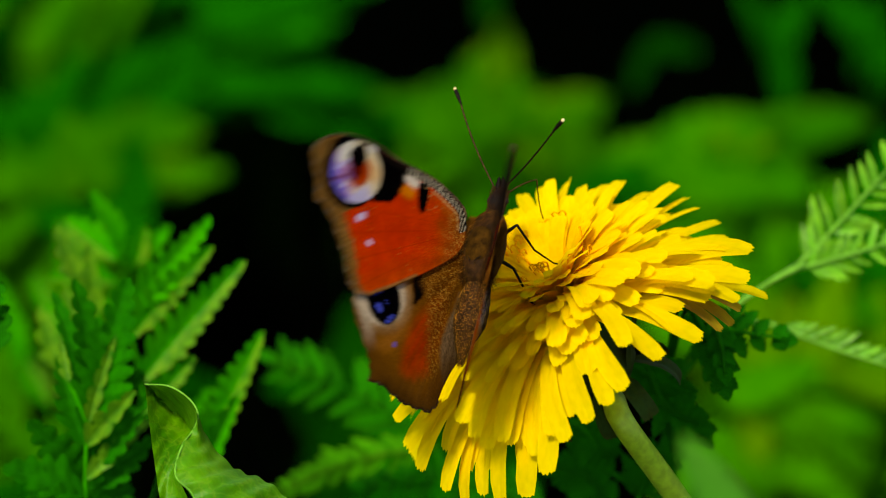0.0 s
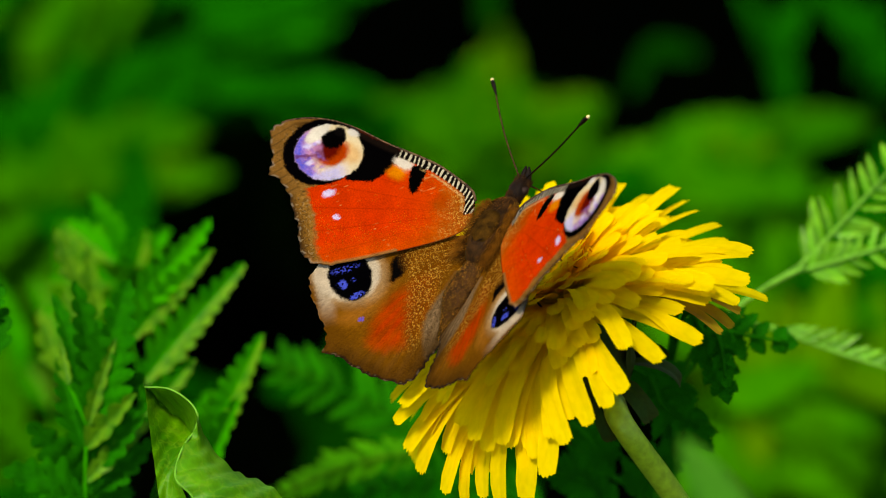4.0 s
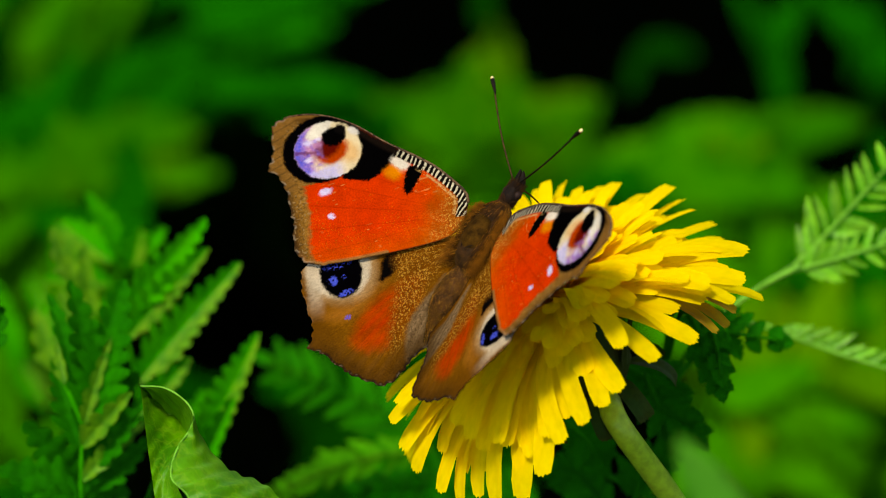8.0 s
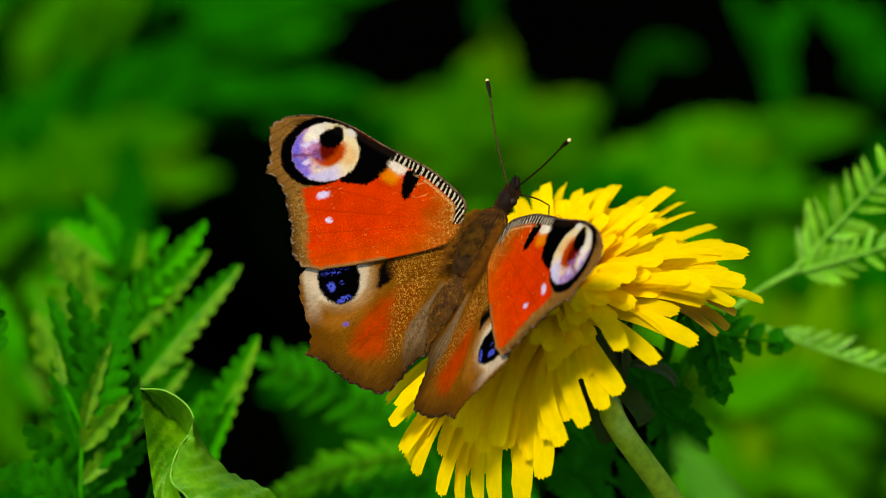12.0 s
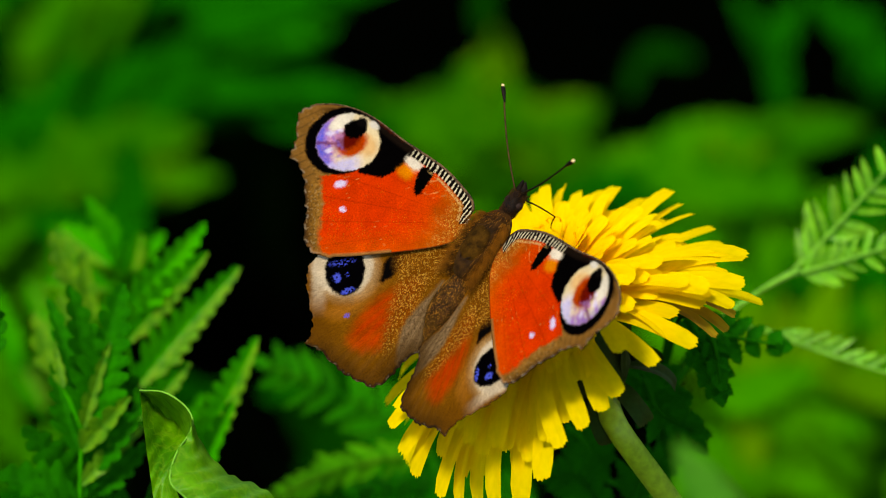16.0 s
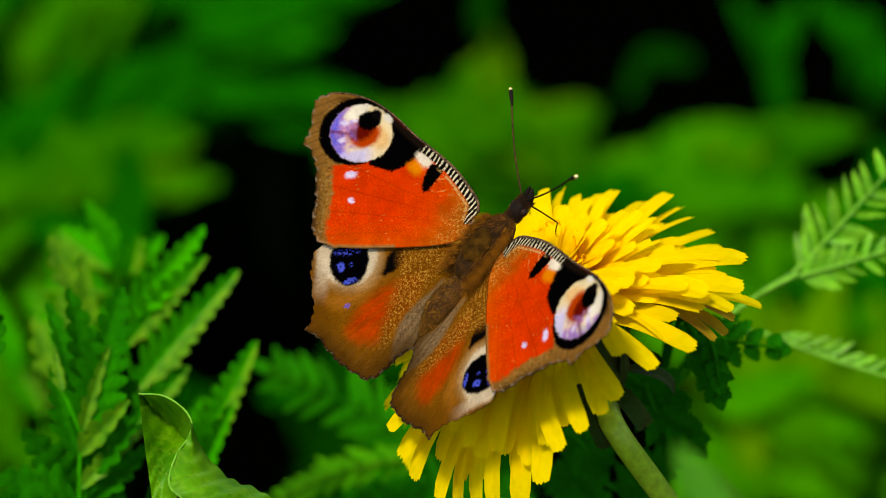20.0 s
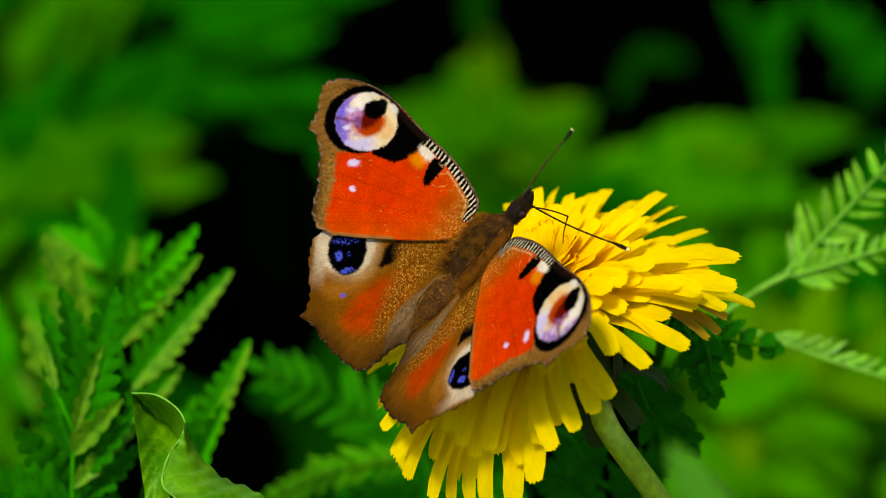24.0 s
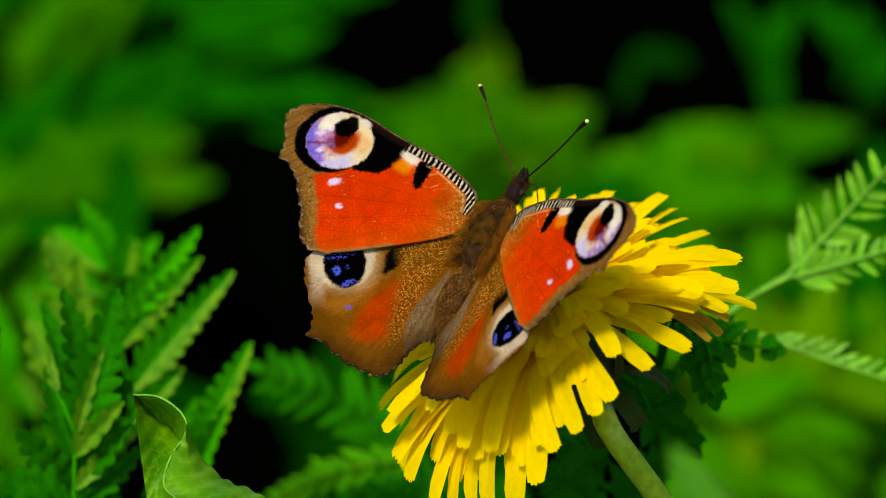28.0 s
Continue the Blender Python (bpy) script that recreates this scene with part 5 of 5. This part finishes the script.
# tone picks the green that carries a patch's painted light or shade
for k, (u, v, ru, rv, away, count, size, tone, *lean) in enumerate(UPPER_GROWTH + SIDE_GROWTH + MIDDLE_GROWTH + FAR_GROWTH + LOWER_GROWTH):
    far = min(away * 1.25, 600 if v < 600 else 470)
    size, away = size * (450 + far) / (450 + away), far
    thicket("undergrowth", ("undergrowth leaves, middle light put into a soft green", "undergrowth leaves, sunlight put into a yellow-green", "", "undergrowth leaves, shade put into a dark green", "undergrowth leaves, sunlight put into a fresh green", "undergrowth leaves, full sun put into a pale olive", "undergrowth leaves, sunlight put into a clear green")[tone],
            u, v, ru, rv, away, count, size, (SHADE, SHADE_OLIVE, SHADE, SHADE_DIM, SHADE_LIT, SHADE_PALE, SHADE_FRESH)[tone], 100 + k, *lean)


# ---- what moves ----
def motions():
    """Every moving part over the whole clip: body, wings, antennae."""
    walk(butterfly, [
        (0, perch(4.98, -2.57, -14.7, -20.1, -32.2)), (0.1, perch(5.09, -2.23, -15.7, -19.0, -33.0)), (0.2, perch(5.20, -1.90, -16.6, -17.8, -33.8)),
        (0.3, perch(5.31, -1.56, -17.5, -16.6, -34.7)), (0.5, perch(5.53, -0.88, -19.3, -14.3, -36.3)), (1, perch(5.36, -0.20, -22.2, -13.0, -37.9)),
        (1.5, perch(5.38, -0.05, -23.9, -14.6, -39.9)), (2, perch(5.62, 0.10, -30.0, -17.8, -43.9)), (2.5, perch(5.53, 0.09, -29.5, -16.2, -43.2)),
        (3, perch(5.47, -0.07, -30.2, -15.4, -43.1)), (3.5, perch(5.43, -0.06, -30.5, -16.0, -43.1)), (5.5, perch(4.98, -0.37, -25.9, -9.2, -39.5)),
        (6, perch(4.75, -0.52, -25.1, -6.8, -39.1)), (6.5, perch(4.86, -0.66, -27.3, -7.7, -39.6)), (7, perch(4.76, -0.69, -27.4, -6.8, -39.7)),
        (7.5, perch(4.57, -0.83, -27.1, -5.5, -39.5)), (8, perch(4.66, -0.72, -32.2, -7.1, -41.8)), (8.5, perch(4.73, -0.81, -32.8, -7.3, -41.7)),
        (9, perch(4.72, -0.93, -32.2, -6.8, -41.5)), (9.5, perch(4.80, -0.96, -32.2, -6.4, -41.6)), (10, perch(4.51, -1.02, -29.8, -5.9, -40.9)),
        (10.5, perch(4.17, -1.42, -26.6, -2.1, -39.6)), (11, perch(4.24, -1.38, -29.4, -3.1, -39.7)), (11.5, perch(4.50, -1.31, -31.5, -4.3, -40.5)),
        (12, perch(4.40, -1.37, -29.6, -2.9, -40.0)), (12.5, perch(4.26, -1.29, -26.2, -2.0, -39.9)), (14.5, perch(4.49, -1.21, -32.9, 0.0, -39.6)),
        (15, perch(4.66, -1.25, -33.7, -0.4, -38.7)), (15.5, perch(4.59, -1.26, -34.5, 0.6, -38.8)), (16, perch(4.64, -1.33, -33.9, 0.7, -38.4)),
        (16.5, perch(4.94, -1.26, -33.7, 1.7, -38.4)), (17, perch(4.91, -1.13, -32.4, 4.9, -39.5)), (17.5, perch(4.99, -1.18, -33.2, 4.8, -39.4)),
        (18, perch(4.96, -1.28, -33.3, 5.0, -39.2)), (18.5, perch(4.84, -1.20, -33.5, 5.0, -38.4)), (19, perch(4.75, -1.25, -36.2, 6.8, -37.5)),
        (19.5, perch(4.79, -1.20, -38.0, 5.7, -38.7)), (20, perch(4.87, -1.08, -38.5, 5.1, -38.7)), (20.5, perch(4.95, -1.16, -37.9, 5.7, -38.9)),
        (21, perch(4.92, -1.04, -36.0, 6.6, -38.3)), (21.5, perch(4.77, -1.08, -35.4, 7.2, -38.1)), (23.5, perch(5.22, -1.10, -39.2, 8.1, -39.9)),
        (24, perch(5.22, -0.93, -42.2, 8.7, -39.3)), (24.5, perch(5.18, -0.84, -43.5, 8.7, -39.0)), (25, perch(4.89, -0.76, -32.2, 2.2, -37.8)),
        (25.5, perch(5.18, -0.57, -25.9, -1.4, -37.1)), (26, perch(5.68, -0.63, -23.9, -5.3, -35.8)), (26.5, perch(5.84, -0.47, -25.1, -5.1, -36.8)),
        (27, perch(6.17, 0.28, -28.9, -9.9, -37.4)), (27.5, perch(6.12, 0.26, -29.0, -9.7, -37.6)), (28, perch(6.32, 0.60, -30.2, -11.2, -38.6)),
    ])
    walk(left_forewing, [
        (0, fore(-1, 75.2, 4.8)), (0.1, fore(-1, 53.0, 9.5)), (0.2, fore(-1, 42.0, 9.0)),
        (0.3, fore(-1, 35.0, 8.0)), (0.5, fore(-1, 35.7, 5.1)), (1, fore(-1, 29.9, 6.0)),
        (1.5, fore(-1, 29.4, 6.1)), (2, fore(-1, 31.9, 5.2)), (2.5, fore(-1, 32.6, 5.2)),
        (3, fore(-1, 31.4, 5.6)), (3.5, fore(-1, 31.3, 5.5)), (5.5, fore(-1, 28.9, 4.3)),
        (6, fore(-1, 28.3, 4.4)), (6.5, fore(-1, 29.6, 4.2)), (7, fore(-1, 29.0, 3.0)),
        (7.5, fore(-1, 27.9, 3.5)), (8, fore(-1, 25.1, 5.5)), (8.5, fore(-1, 25.6, 4.7)),
        (9, fore(-1, 25.8, 4.3)), (9.5, fore(-1, 25.7, 4.3)), (10, fore(-1, 25.6, 3.1)),
        (10.5, fore(-1, 26.4, 2.9)), (11, fore(-1, 26.5, 3.0)), (11.5, fore(-1, 26.0, 3.5)),
        (12, fore(-1, 26.1, 2.7)), (12.5, fore(-1, 26.4, 1.3)), (14.5, fore(-1, 14.7, 4.4)),
        (15, fore(-1, 14.4, 3.0)), (15.5, fore(-1, 14.9, 2.4)), (16, fore(-1, 15.3, 1.1)),
        (16.5, fore(-1, 20.9, -0.8)), (17, fore(-1, 30.9, -2.2)), (17.5, fore(-1, 30.8, -1.1)),
        (18, fore(-1, 30.4, -0.6)), (18.5, fore(-1, 23.7, -0.3)), (19, fore(-1, 14.6, 2.8)),
        (19.5, fore(-1, 13.8, 2.3)), (20, fore(-1, 14.4, 2.3)), (20.5, fore(-1, 14.1, 1.8)),
        (21, fore(-1, 14.3, 0.7)), (21.5, fore(-1, 14.6, 0.4)), (23.5, fore(-1, 26.8, -1.3)),
        (24, fore(-1, 16.0, 2.9)), (24.5, fore(-1, 14.6, 4.9)), (25, fore(-1, 13.2, -4.8)),
        (25.5, fore(-1, 31.8, -6.0)), (26, fore(-1, 43.0, -5.4)), (26.5, fore(-1, 40.7, -4.4)),
        (27, fore(-1, 22.3, -0.9)), (27.5, fore(-1, 20.3, -1.2)), (28, fore(-1, 22.0, -1.1)),
    ])
    walk(right_forewing, [
        (0, fore(1, 60.0, 3.7)), (0.1, fore(1, 46.0, 3.1)), (0.2, fore(1, 33.0, 2.4)),
        (0.3, fore(1, 28.0, 1.8)), (0.5, fore(1, 29.2, 0.6)), (1, fore(1, 26.5, -0.9)),
        (1.5, fore(1, 26.0, -0.4)), (2, fore(1, 30.2, 0.4)), (2.5, fore(1, 30.1, -0.8)),
        (3, fore(1, 29.3, -1.3)), (3.5, fore(1, 29.3, -1.3)), (5.5, fore(1, 27.2, -3.4)),
        (6, fore(1, 26.3, -4.4)), (6.5, fore(1, 27.8, -3.9)), (7, fore(1, 28.0, -3.1)),
        (7.5, fore(1, 26.6, -4.0)), (8, fore(1, 25.0, -3.9)), (8.5, fore(1, 25.2, -3.7)),
        (9, fore(1, 25.3, -3.4)), (9.5, fore(1, 25.7, -3.2)), (10, fore(1, 25.0, -2.5)),
        (10.5, fore(1, 25.1, -3.9)), (11, fore(1, 25.9, -3.3)), (11.5, fore(1, 26.1, -3.2)),
        (12, fore(1, 25.9, -3.2)), (12.5, fore(1, 27.3, -2.6)), (14.5, fore(1, 16.8, -2.8)),
        (15, fore(1, 16.4, -1.8)), (15.5, fore(1, 17.2, -1.8)), (16, fore(1, 17.9, -0.6)),
        (16.5, fore(1, 23.0, -0.2)), (17, fore(1, 32.0, -2.5)), (17.5, fore(1, 31.3, -3.0)),
        (18, fore(1, 30.5, -2.8)), (18.5, fore(1, 24.8, -2.2)), (19, fore(1, 16.3, -3.4)),
        (19.5, fore(1, 17.8, -3.1)), (20, fore(1, 17.7, -2.7)), (20.5, fore(1, 17.3, -2.7)),
        (21, fore(1, 18.2, -2.0)), (21.5, fore(1, 18.4, -2.0)), (23.5, fore(1, 30.6, -3.1)),
        (24, fore(1, 20.6, -4.2)), (24.5, fore(1, 18.1, -6.2)), (25, fore(1, 19.5, 2.2)),
        (25.5, fore(1, 33.6, -2.2)), (26, fore(1, 39.1, -3.2)), (26.5, fore(1, 38.7, -4.9)),
        (27, fore(1, 24.7, -2.5)), (27.5, fore(1, 22.9, -3.4)), (28, fore(1, 24.5, -2.8)),
    ])
    walk(left_hindwing, [
        (0, hind(-1, 74.4, 2.1)), (0.1, hind(-1, 52.2, 2.4)), (0.2, hind(-1, 41.2, 2.6)),
        (0.3, hind(-1, 34.2, 2.9)), (0.5, hind(-1, 34.9, 3.4)), (1, hind(-1, 27.7, 4.8)),
        (1.5, hind(-1, 28.6, 5.4)), (2, hind(-1, 31.1, 5.2)), (2.5, hind(-1, 31.8, 5.3)),
        (3, hind(-1, 30.6, 6.0)), (3.5, hind(-1, 30.5, 6.1)), (5.5, hind(-1, 27.9, 2.9)),
        (6, hind(-1, 27.5, 3.3)), (6.5, hind(-1, 28.7, 2.5)), (7, hind(-1, 27.9, 1.7)),
        (7.5, hind(-1, 27.0, 2.1)), (8, hind(-1, 24.3, 4.3)), (8.5, hind(-1, 24.8, 4.1)),
        (9, hind(-1, 25.0, 3.9)), (9.5, hind(-1, 24.9, 4.0)), (10, hind(-1, 24.8, 2.7)),
        (10.5, hind(-1, 25.6, 2.4)), (11, hind(-1, 25.7, 2.1)), (11.5, hind(-1, 25.2, 2.5)),
        (12, hind(-1, 25.3, 1.9)), (12.5, hind(-1, 25.6, 0.3)), (14.5, hind(-1, 13.9, 4.1)),
        (15, hind(-1, 13.6, 3.1)), (15.5, hind(-1, 14.1, 2.8)), (16, hind(-1, 14.5, 1.6)),
        (16.5, hind(-1, 20.1, -0.4)), (17, hind(-1, 30.0, -2.8)), (17.5, hind(-1, 30.0, -2.0)),
        (18, hind(-1, 29.6, -1.6)), (18.5, hind(-1, 22.9, -1.2)), (19, hind(-1, 13.8, 2.5)),
        (19.5, hind(-1, 13.0, 2.3)), (20, hind(-1, 13.6, 2.2)), (20.5, hind(-1, 13.3, 1.9)),
        (21, hind(-1, 13.5, 0.6)), (21.5, hind(-1, 13.8, 0.5)), (23.5, hind(-1, 26.0, -2.1)),
        (24, hind(-1, 15.2, 3.2)), (24.5, hind(-1, 13.8, 5.2)), (25, hind(-1, 12.4, -4.2)),
        (25.5, hind(-1, 29.7, -7.6)), (26, hind(-1, 42.2, -8.7)), (26.5, hind(-1, 39.9, -7.4)),
        (27, hind(-1, 21.5, -2.3)), (27.5, hind(-1, 19.5, -2.2)), (28, hind(-1, 21.2, -2.2)),
    ])
    walk(right_hindwing, [
        (0, hind(1, 57.7, -2.2)), (0.1, hind(1, 41.2, -1.9)), (0.2, hind(1, 32.0, -1.6)),
        (0.3, hind(1, 26.4, -1.3)), (0.5, hind(1, 26.6, -0.6)), (1, hind(1, 24.2, -2.1)),
        (1.5, hind(1, 23.6, -1.6)), (2, hind(1, 28.3, -1.9)), (2.5, hind(1, 28.6, -2.7)),
        (3, hind(1, 27.2, -3.2)), (3.5, hind(1, 27.0, -3.1)), (5.5, hind(1, 26.4, -7.4)),
        (6, hind(1, 25.5, -8.7)), (6.5, hind(1, 27.0, -7.9)), (7, hind(1, 27.2, -7.0)),
        (7.5, hind(1, 25.8, -8.1)), (8, hind(1, 24.2, -7.6)), (8.5, hind(1, 24.4, -7.2)),
        (9, hind(1, 24.5, -7.2)), (9.5, hind(1, 24.9, -6.9)), (10, hind(1, 24.2, -6.3)),
        (10.5, hind(1, 24.3, -7.8)), (11, hind(1, 25.1, -6.9)), (11.5, hind(1, 25.3, -6.8)),
        (12, hind(1, 25.1, -6.9)), (12.5, hind(1, 26.5, -6.5)), (14.5, hind(1, 16.0, -6.6)),
        (15, hind(1, 15.6, -4.6)), (15.5, hind(1, 16.4, -4.3)), (16, hind(1, 17.1, -2.8)),
        (16.5, hind(1, 22.2, -2.1)), (17, hind(1, 31.2, -6.3)), (17.5, hind(1, 30.5, -6.5)),
        (18, hind(1, 29.7, -6.3)), (18.5, hind(1, 24.0, -4.9)), (19, hind(1, 15.5, -5.9)),
        (19.5, hind(1, 17.0, -5.2)), (20, hind(1, 16.9, -3.3)), (20.5, hind(1, 16.5, -3.4)),
        (21, hind(1, 17.4, -2.2)), (21.5, hind(1, 17.6, -1.7)), (23.5, hind(1, 29.8, -7.0)),
        (24, hind(1, 19.8, -6.3)), (24.5, hind(1, 17.1, -8.7)), (25, hind(1, 18.7, 0.1)),
        (25.5, hind(1, 32.8, -4.5)), (26, hind(1, 38.3, -4.5)), (26.5, hind(1, 37.9, -6.0)),
        (27, hind(1, 23.9, -3.6)), (27.5, hind(1, 22.1, -3.9)), (28, hind(1, 23.7, -3.4)),
    ])
    walk(left_antenna, [
        (0, feeler(-1, -33.1, 6.3)), (0.5, feeler(-1, -42.0, 2.4)), (1, feeler(-1, -44.2, 3.3)),
        (1.5, feeler(-1, -43.1, 4.4)), (2, feeler(-1, -43.3, 7.8)), (2.5, feeler(-1, -44.2, 7.4)),
        (3, feeler(-1, -43.7, 6.2)), (3.5, feeler(-1, -43.5, 6.8)), (5.5, feeler(-1, -43.8, 2.9)),
        (6, feeler(-1, -43.5, 1.0)), (6.5, feeler(-1, -43.1, 1.7)), (7, feeler(-1, -43.6, 2.4)),
        (7.5, feeler(-1, -44.7, 2.9)), (8, feeler(-1, -46.6, 3.9)), (8.5, feeler(-1, -46.6, 4.2)),
        (9, feeler(-1, -46.3, 3.9)), (9.5, feeler(-1, -46.5, 1.9)), (10, feeler(-1, -45.9, 2.8)),
        (10.5, feeler(-1, -46.0, -0.1)), (11, feeler(-1, -46.0, -0.5)), (11.5, feeler(-1, -45.2, 0.0)),
        (12, feeler(-1, -46.0, 1.4)), (12.5, feeler(-1, -46.8, 2.1)), (14.5, feeler(-1, -47.8, -1.7)),
        (15, feeler(-1, -48.3, -1.7)), (15.5, feeler(-1, -49.6, -3.0)), (16, feeler(-1, -49.0, -3.6)),
        (16.5, feeler(-1, -50.8, -2.9)), (17, feeler(-1, -52.0, -3.0)), (17.5, feeler(-1, -51.4, -3.9)),
        (18, feeler(-1, -52.1, -3.6)), (18.5, feeler(-1, -52.1, -3.7)), (19, feeler(-1, -54.7, -3.8)),
        (19.5, feeler(-1, -55.1, -2.7)), (20, feeler(-1, -54.2, -2.7)), (20.5, feeler(-1, -54.9, -2.3)),
        (21, feeler(-1, -56.3, -2.3)), (21.5, feeler(-1, -56.7, -2.5)), (23.5, feeler(-1, -51.9, -6.4)),
        (24, feeler(-1, -44.0, -36.2)), (24.5, feeler(-1, -47.5, -72.4)), (25, feeler(-1, -57.3, -8.5)),
        (25.5, feeler(-1, -55.0, -1.2)), (26, feeler(-1, -50.4, -2.9)), (26.5, feeler(-1, -51.7, -2.6)),
        (27, feeler(-1, -52.2, 0.6)), (27.5, feeler(-1, -52.3, 0.8)), (28, feeler(-1, -51.5, 1.7)),
    ])
    walk(right_antenna, [
        (0, feeler(1, 64.9, 35.7)), (0.5, feeler(1, 62.5, 35.0)), (1, feeler(1, 59.3, 34.9)),
        (1.5, feeler(1, 61.2, 33.5)), (2, feeler(1, 62.3, 32.5)), (2.5, feeler(1, 60.8, 31.8)),
        (3, feeler(1, 59.6, 32.8)), (3.5, feeler(1, 61.3, 32.6)), (5.5, feeler(1, 56.3, 32.6)),
        (6, feeler(1, 57.2, 32.9)), (6.5, feeler(1, 57.4, 32.3)), (7, feeler(1, 57.8, 33.3)),
        (7.5, feeler(1, 55.8, 32.3)), (8, feeler(1, 56.2, 31.4)), (8.5, feeler(1, 56.3, 31.6)),
        (9, feeler(1, 55.7, 30.9)), (9.5, feeler(1, 55.7, 31.7)), (10, feeler(1, 56.6, 32.7)),
        (10.5, feeler(1, 54.8, 31.7)), (11, feeler(1, 54.3, 32.0)), (11.5, feeler(1, 55.8, 32.5)),
        (12, feeler(1, 55.5, 33.2)), (12.5, feeler(1, 57.5, 35.5)), (14.5, feeler(1, 58.0, 33.7)),
        (15, feeler(1, 58.5, 35.6)), (15.5, feeler(1, 58.1, 35.1)), (16, feeler(1, 58.6, 35.4)),
        (16.5, feeler(1, 59.0, 36.6)), (17, feeler(1, 57.1, 35.3)), (17.5, feeler(1, 56.5, 32.7)),
        (18, feeler(1, 56.1, 32.8)), (18.5, feeler(1, 60.0, 35.8)), (19, feeler(1, 57.7, 34.5)),
        (19.5, feeler(1, 58.1, 35.3)), (20, feeler(1, 57.9, 35.5)), (20.5, feeler(1, 57.4, 36.2)),
        (21, feeler(1, 57.2, 37.5)), (21.5, feeler(1, 56.3, 37.5)), (23.5, feeler(1, 60.2, 27.0)),
        (24, feeler(1, 71.1, -9.4)), (24.5, feeler(1, 65.2, -3.2)), (25, feeler(1, 53.3, 22.9)),
        (25.5, feeler(1, 52.8, 25.4)), (26, feeler(1, 54.9, 26.0)), (26.5, feeler(1, 53.3, 29.0)),
        (27, feeler(1, 56.3, 33.1)), (27.5, feeler(1, 54.5, 33.5)), (28, feeler(1, 55.9, 33.8)),
    ])
    walk(proboscis, [
        (0, reach(0.30, 10.40, -0.20, 19.4, -42.3)), (5.5, reach(0.30, 10.40, -0.20, -40.9, -81.6)), (10, reach(0.30, 10.40, -0.20, -39.2, -89.8)),
        (12, reach(0.30, 10.40, -0.20, 26.9, -78.1)), (14.5, reach(0.30, 10.40, -0.20, -140.0, -75.0)), (16, reach(0.30, 10.40, -0.20, 68.3, -78.8)),
        (17, reach(0.30, 10.40, -0.20, -4.0, -55.5)), (18, reach(0.30, 10.40, -0.20, 149.7, -81.9)), (19, reach(0.30, 10.40, -0.20, 164.0, -77.5)),
        (20, reach(0.30, 10.40, -0.20, 73.3, -84.3)), (21, reach(0.30, 10.40, -0.20, -7.6, -63.5)), (23.5, reach(0.30, 10.40, -0.20, 97.0, -77.0)),
        (24, reach(0.30, 10.40, -0.20, 29.4, -68.5)), (24.5, reach(0.30, 10.40, -0.20, 24.7, -80.4)), (25, reach(0.30, 10.40, -0.20, -13.3, -67.5)),
        (25.5, reach(0.30, 10.40, -0.20, -11.6, -51.8)), (26, reach(0.30, 10.40, -0.20, -21.1, -65.8)), (28, reach(0.30, 10.40, -0.20, -48.3, -58.5)),
    ])
    walk(proboscis_tip, [
        (0, reach(1.85, 14.80, -4.44, -165.3, -60.5)), (5.5, reach(-0.30, 11.10, -6.43, -158.5, -63.7)), (10, reach(0.28, 10.42, -6.50, -159.2, -64.2)),
        (12, reach(0.89, 11.55, -6.37, -168.7, -55.7)), (14.5, reach(-0.75, 9.15, -6.29, -130.7, -70.9)), (16, reach(1.44, 10.85, -6.38, -121.0, -57.8)),
        (17, reach(0.05, 13.96, -5.39, 179.8, -44.3)), (18, reach(0.74, 9.64, -6.44, -121.0, -60.2)), (19, reach(0.67, 9.09, -6.35, -135.3, -61.9)),
        (20, reach(0.90, 10.58, -6.47, -129.1, -61.0)), (21, reach(-0.07, 13.18, -5.84, 171.7, -38.5)), (23.5, reach(1.71, 10.23, -6.34, -158.0, -56.4)),
        (24, reach(1.44, 12.42, -6.06, -166.6, -52.0)), (24.5, reach(0.74, 11.36, -6.41, -148.3, -59.3)), (25, reach(-0.25, 12.75, -6.02, 164.2, -56.5)),
        (25.5, reach(-0.49, 14.22, -5.15, -166.6, -61.6)), (26, reach(-0.63, 12.81, -5.95, -178.0, -54.8)), (28, reach(-2.15, 12.59, -5.57, -176.0, -63.0)),
    ])


motions()
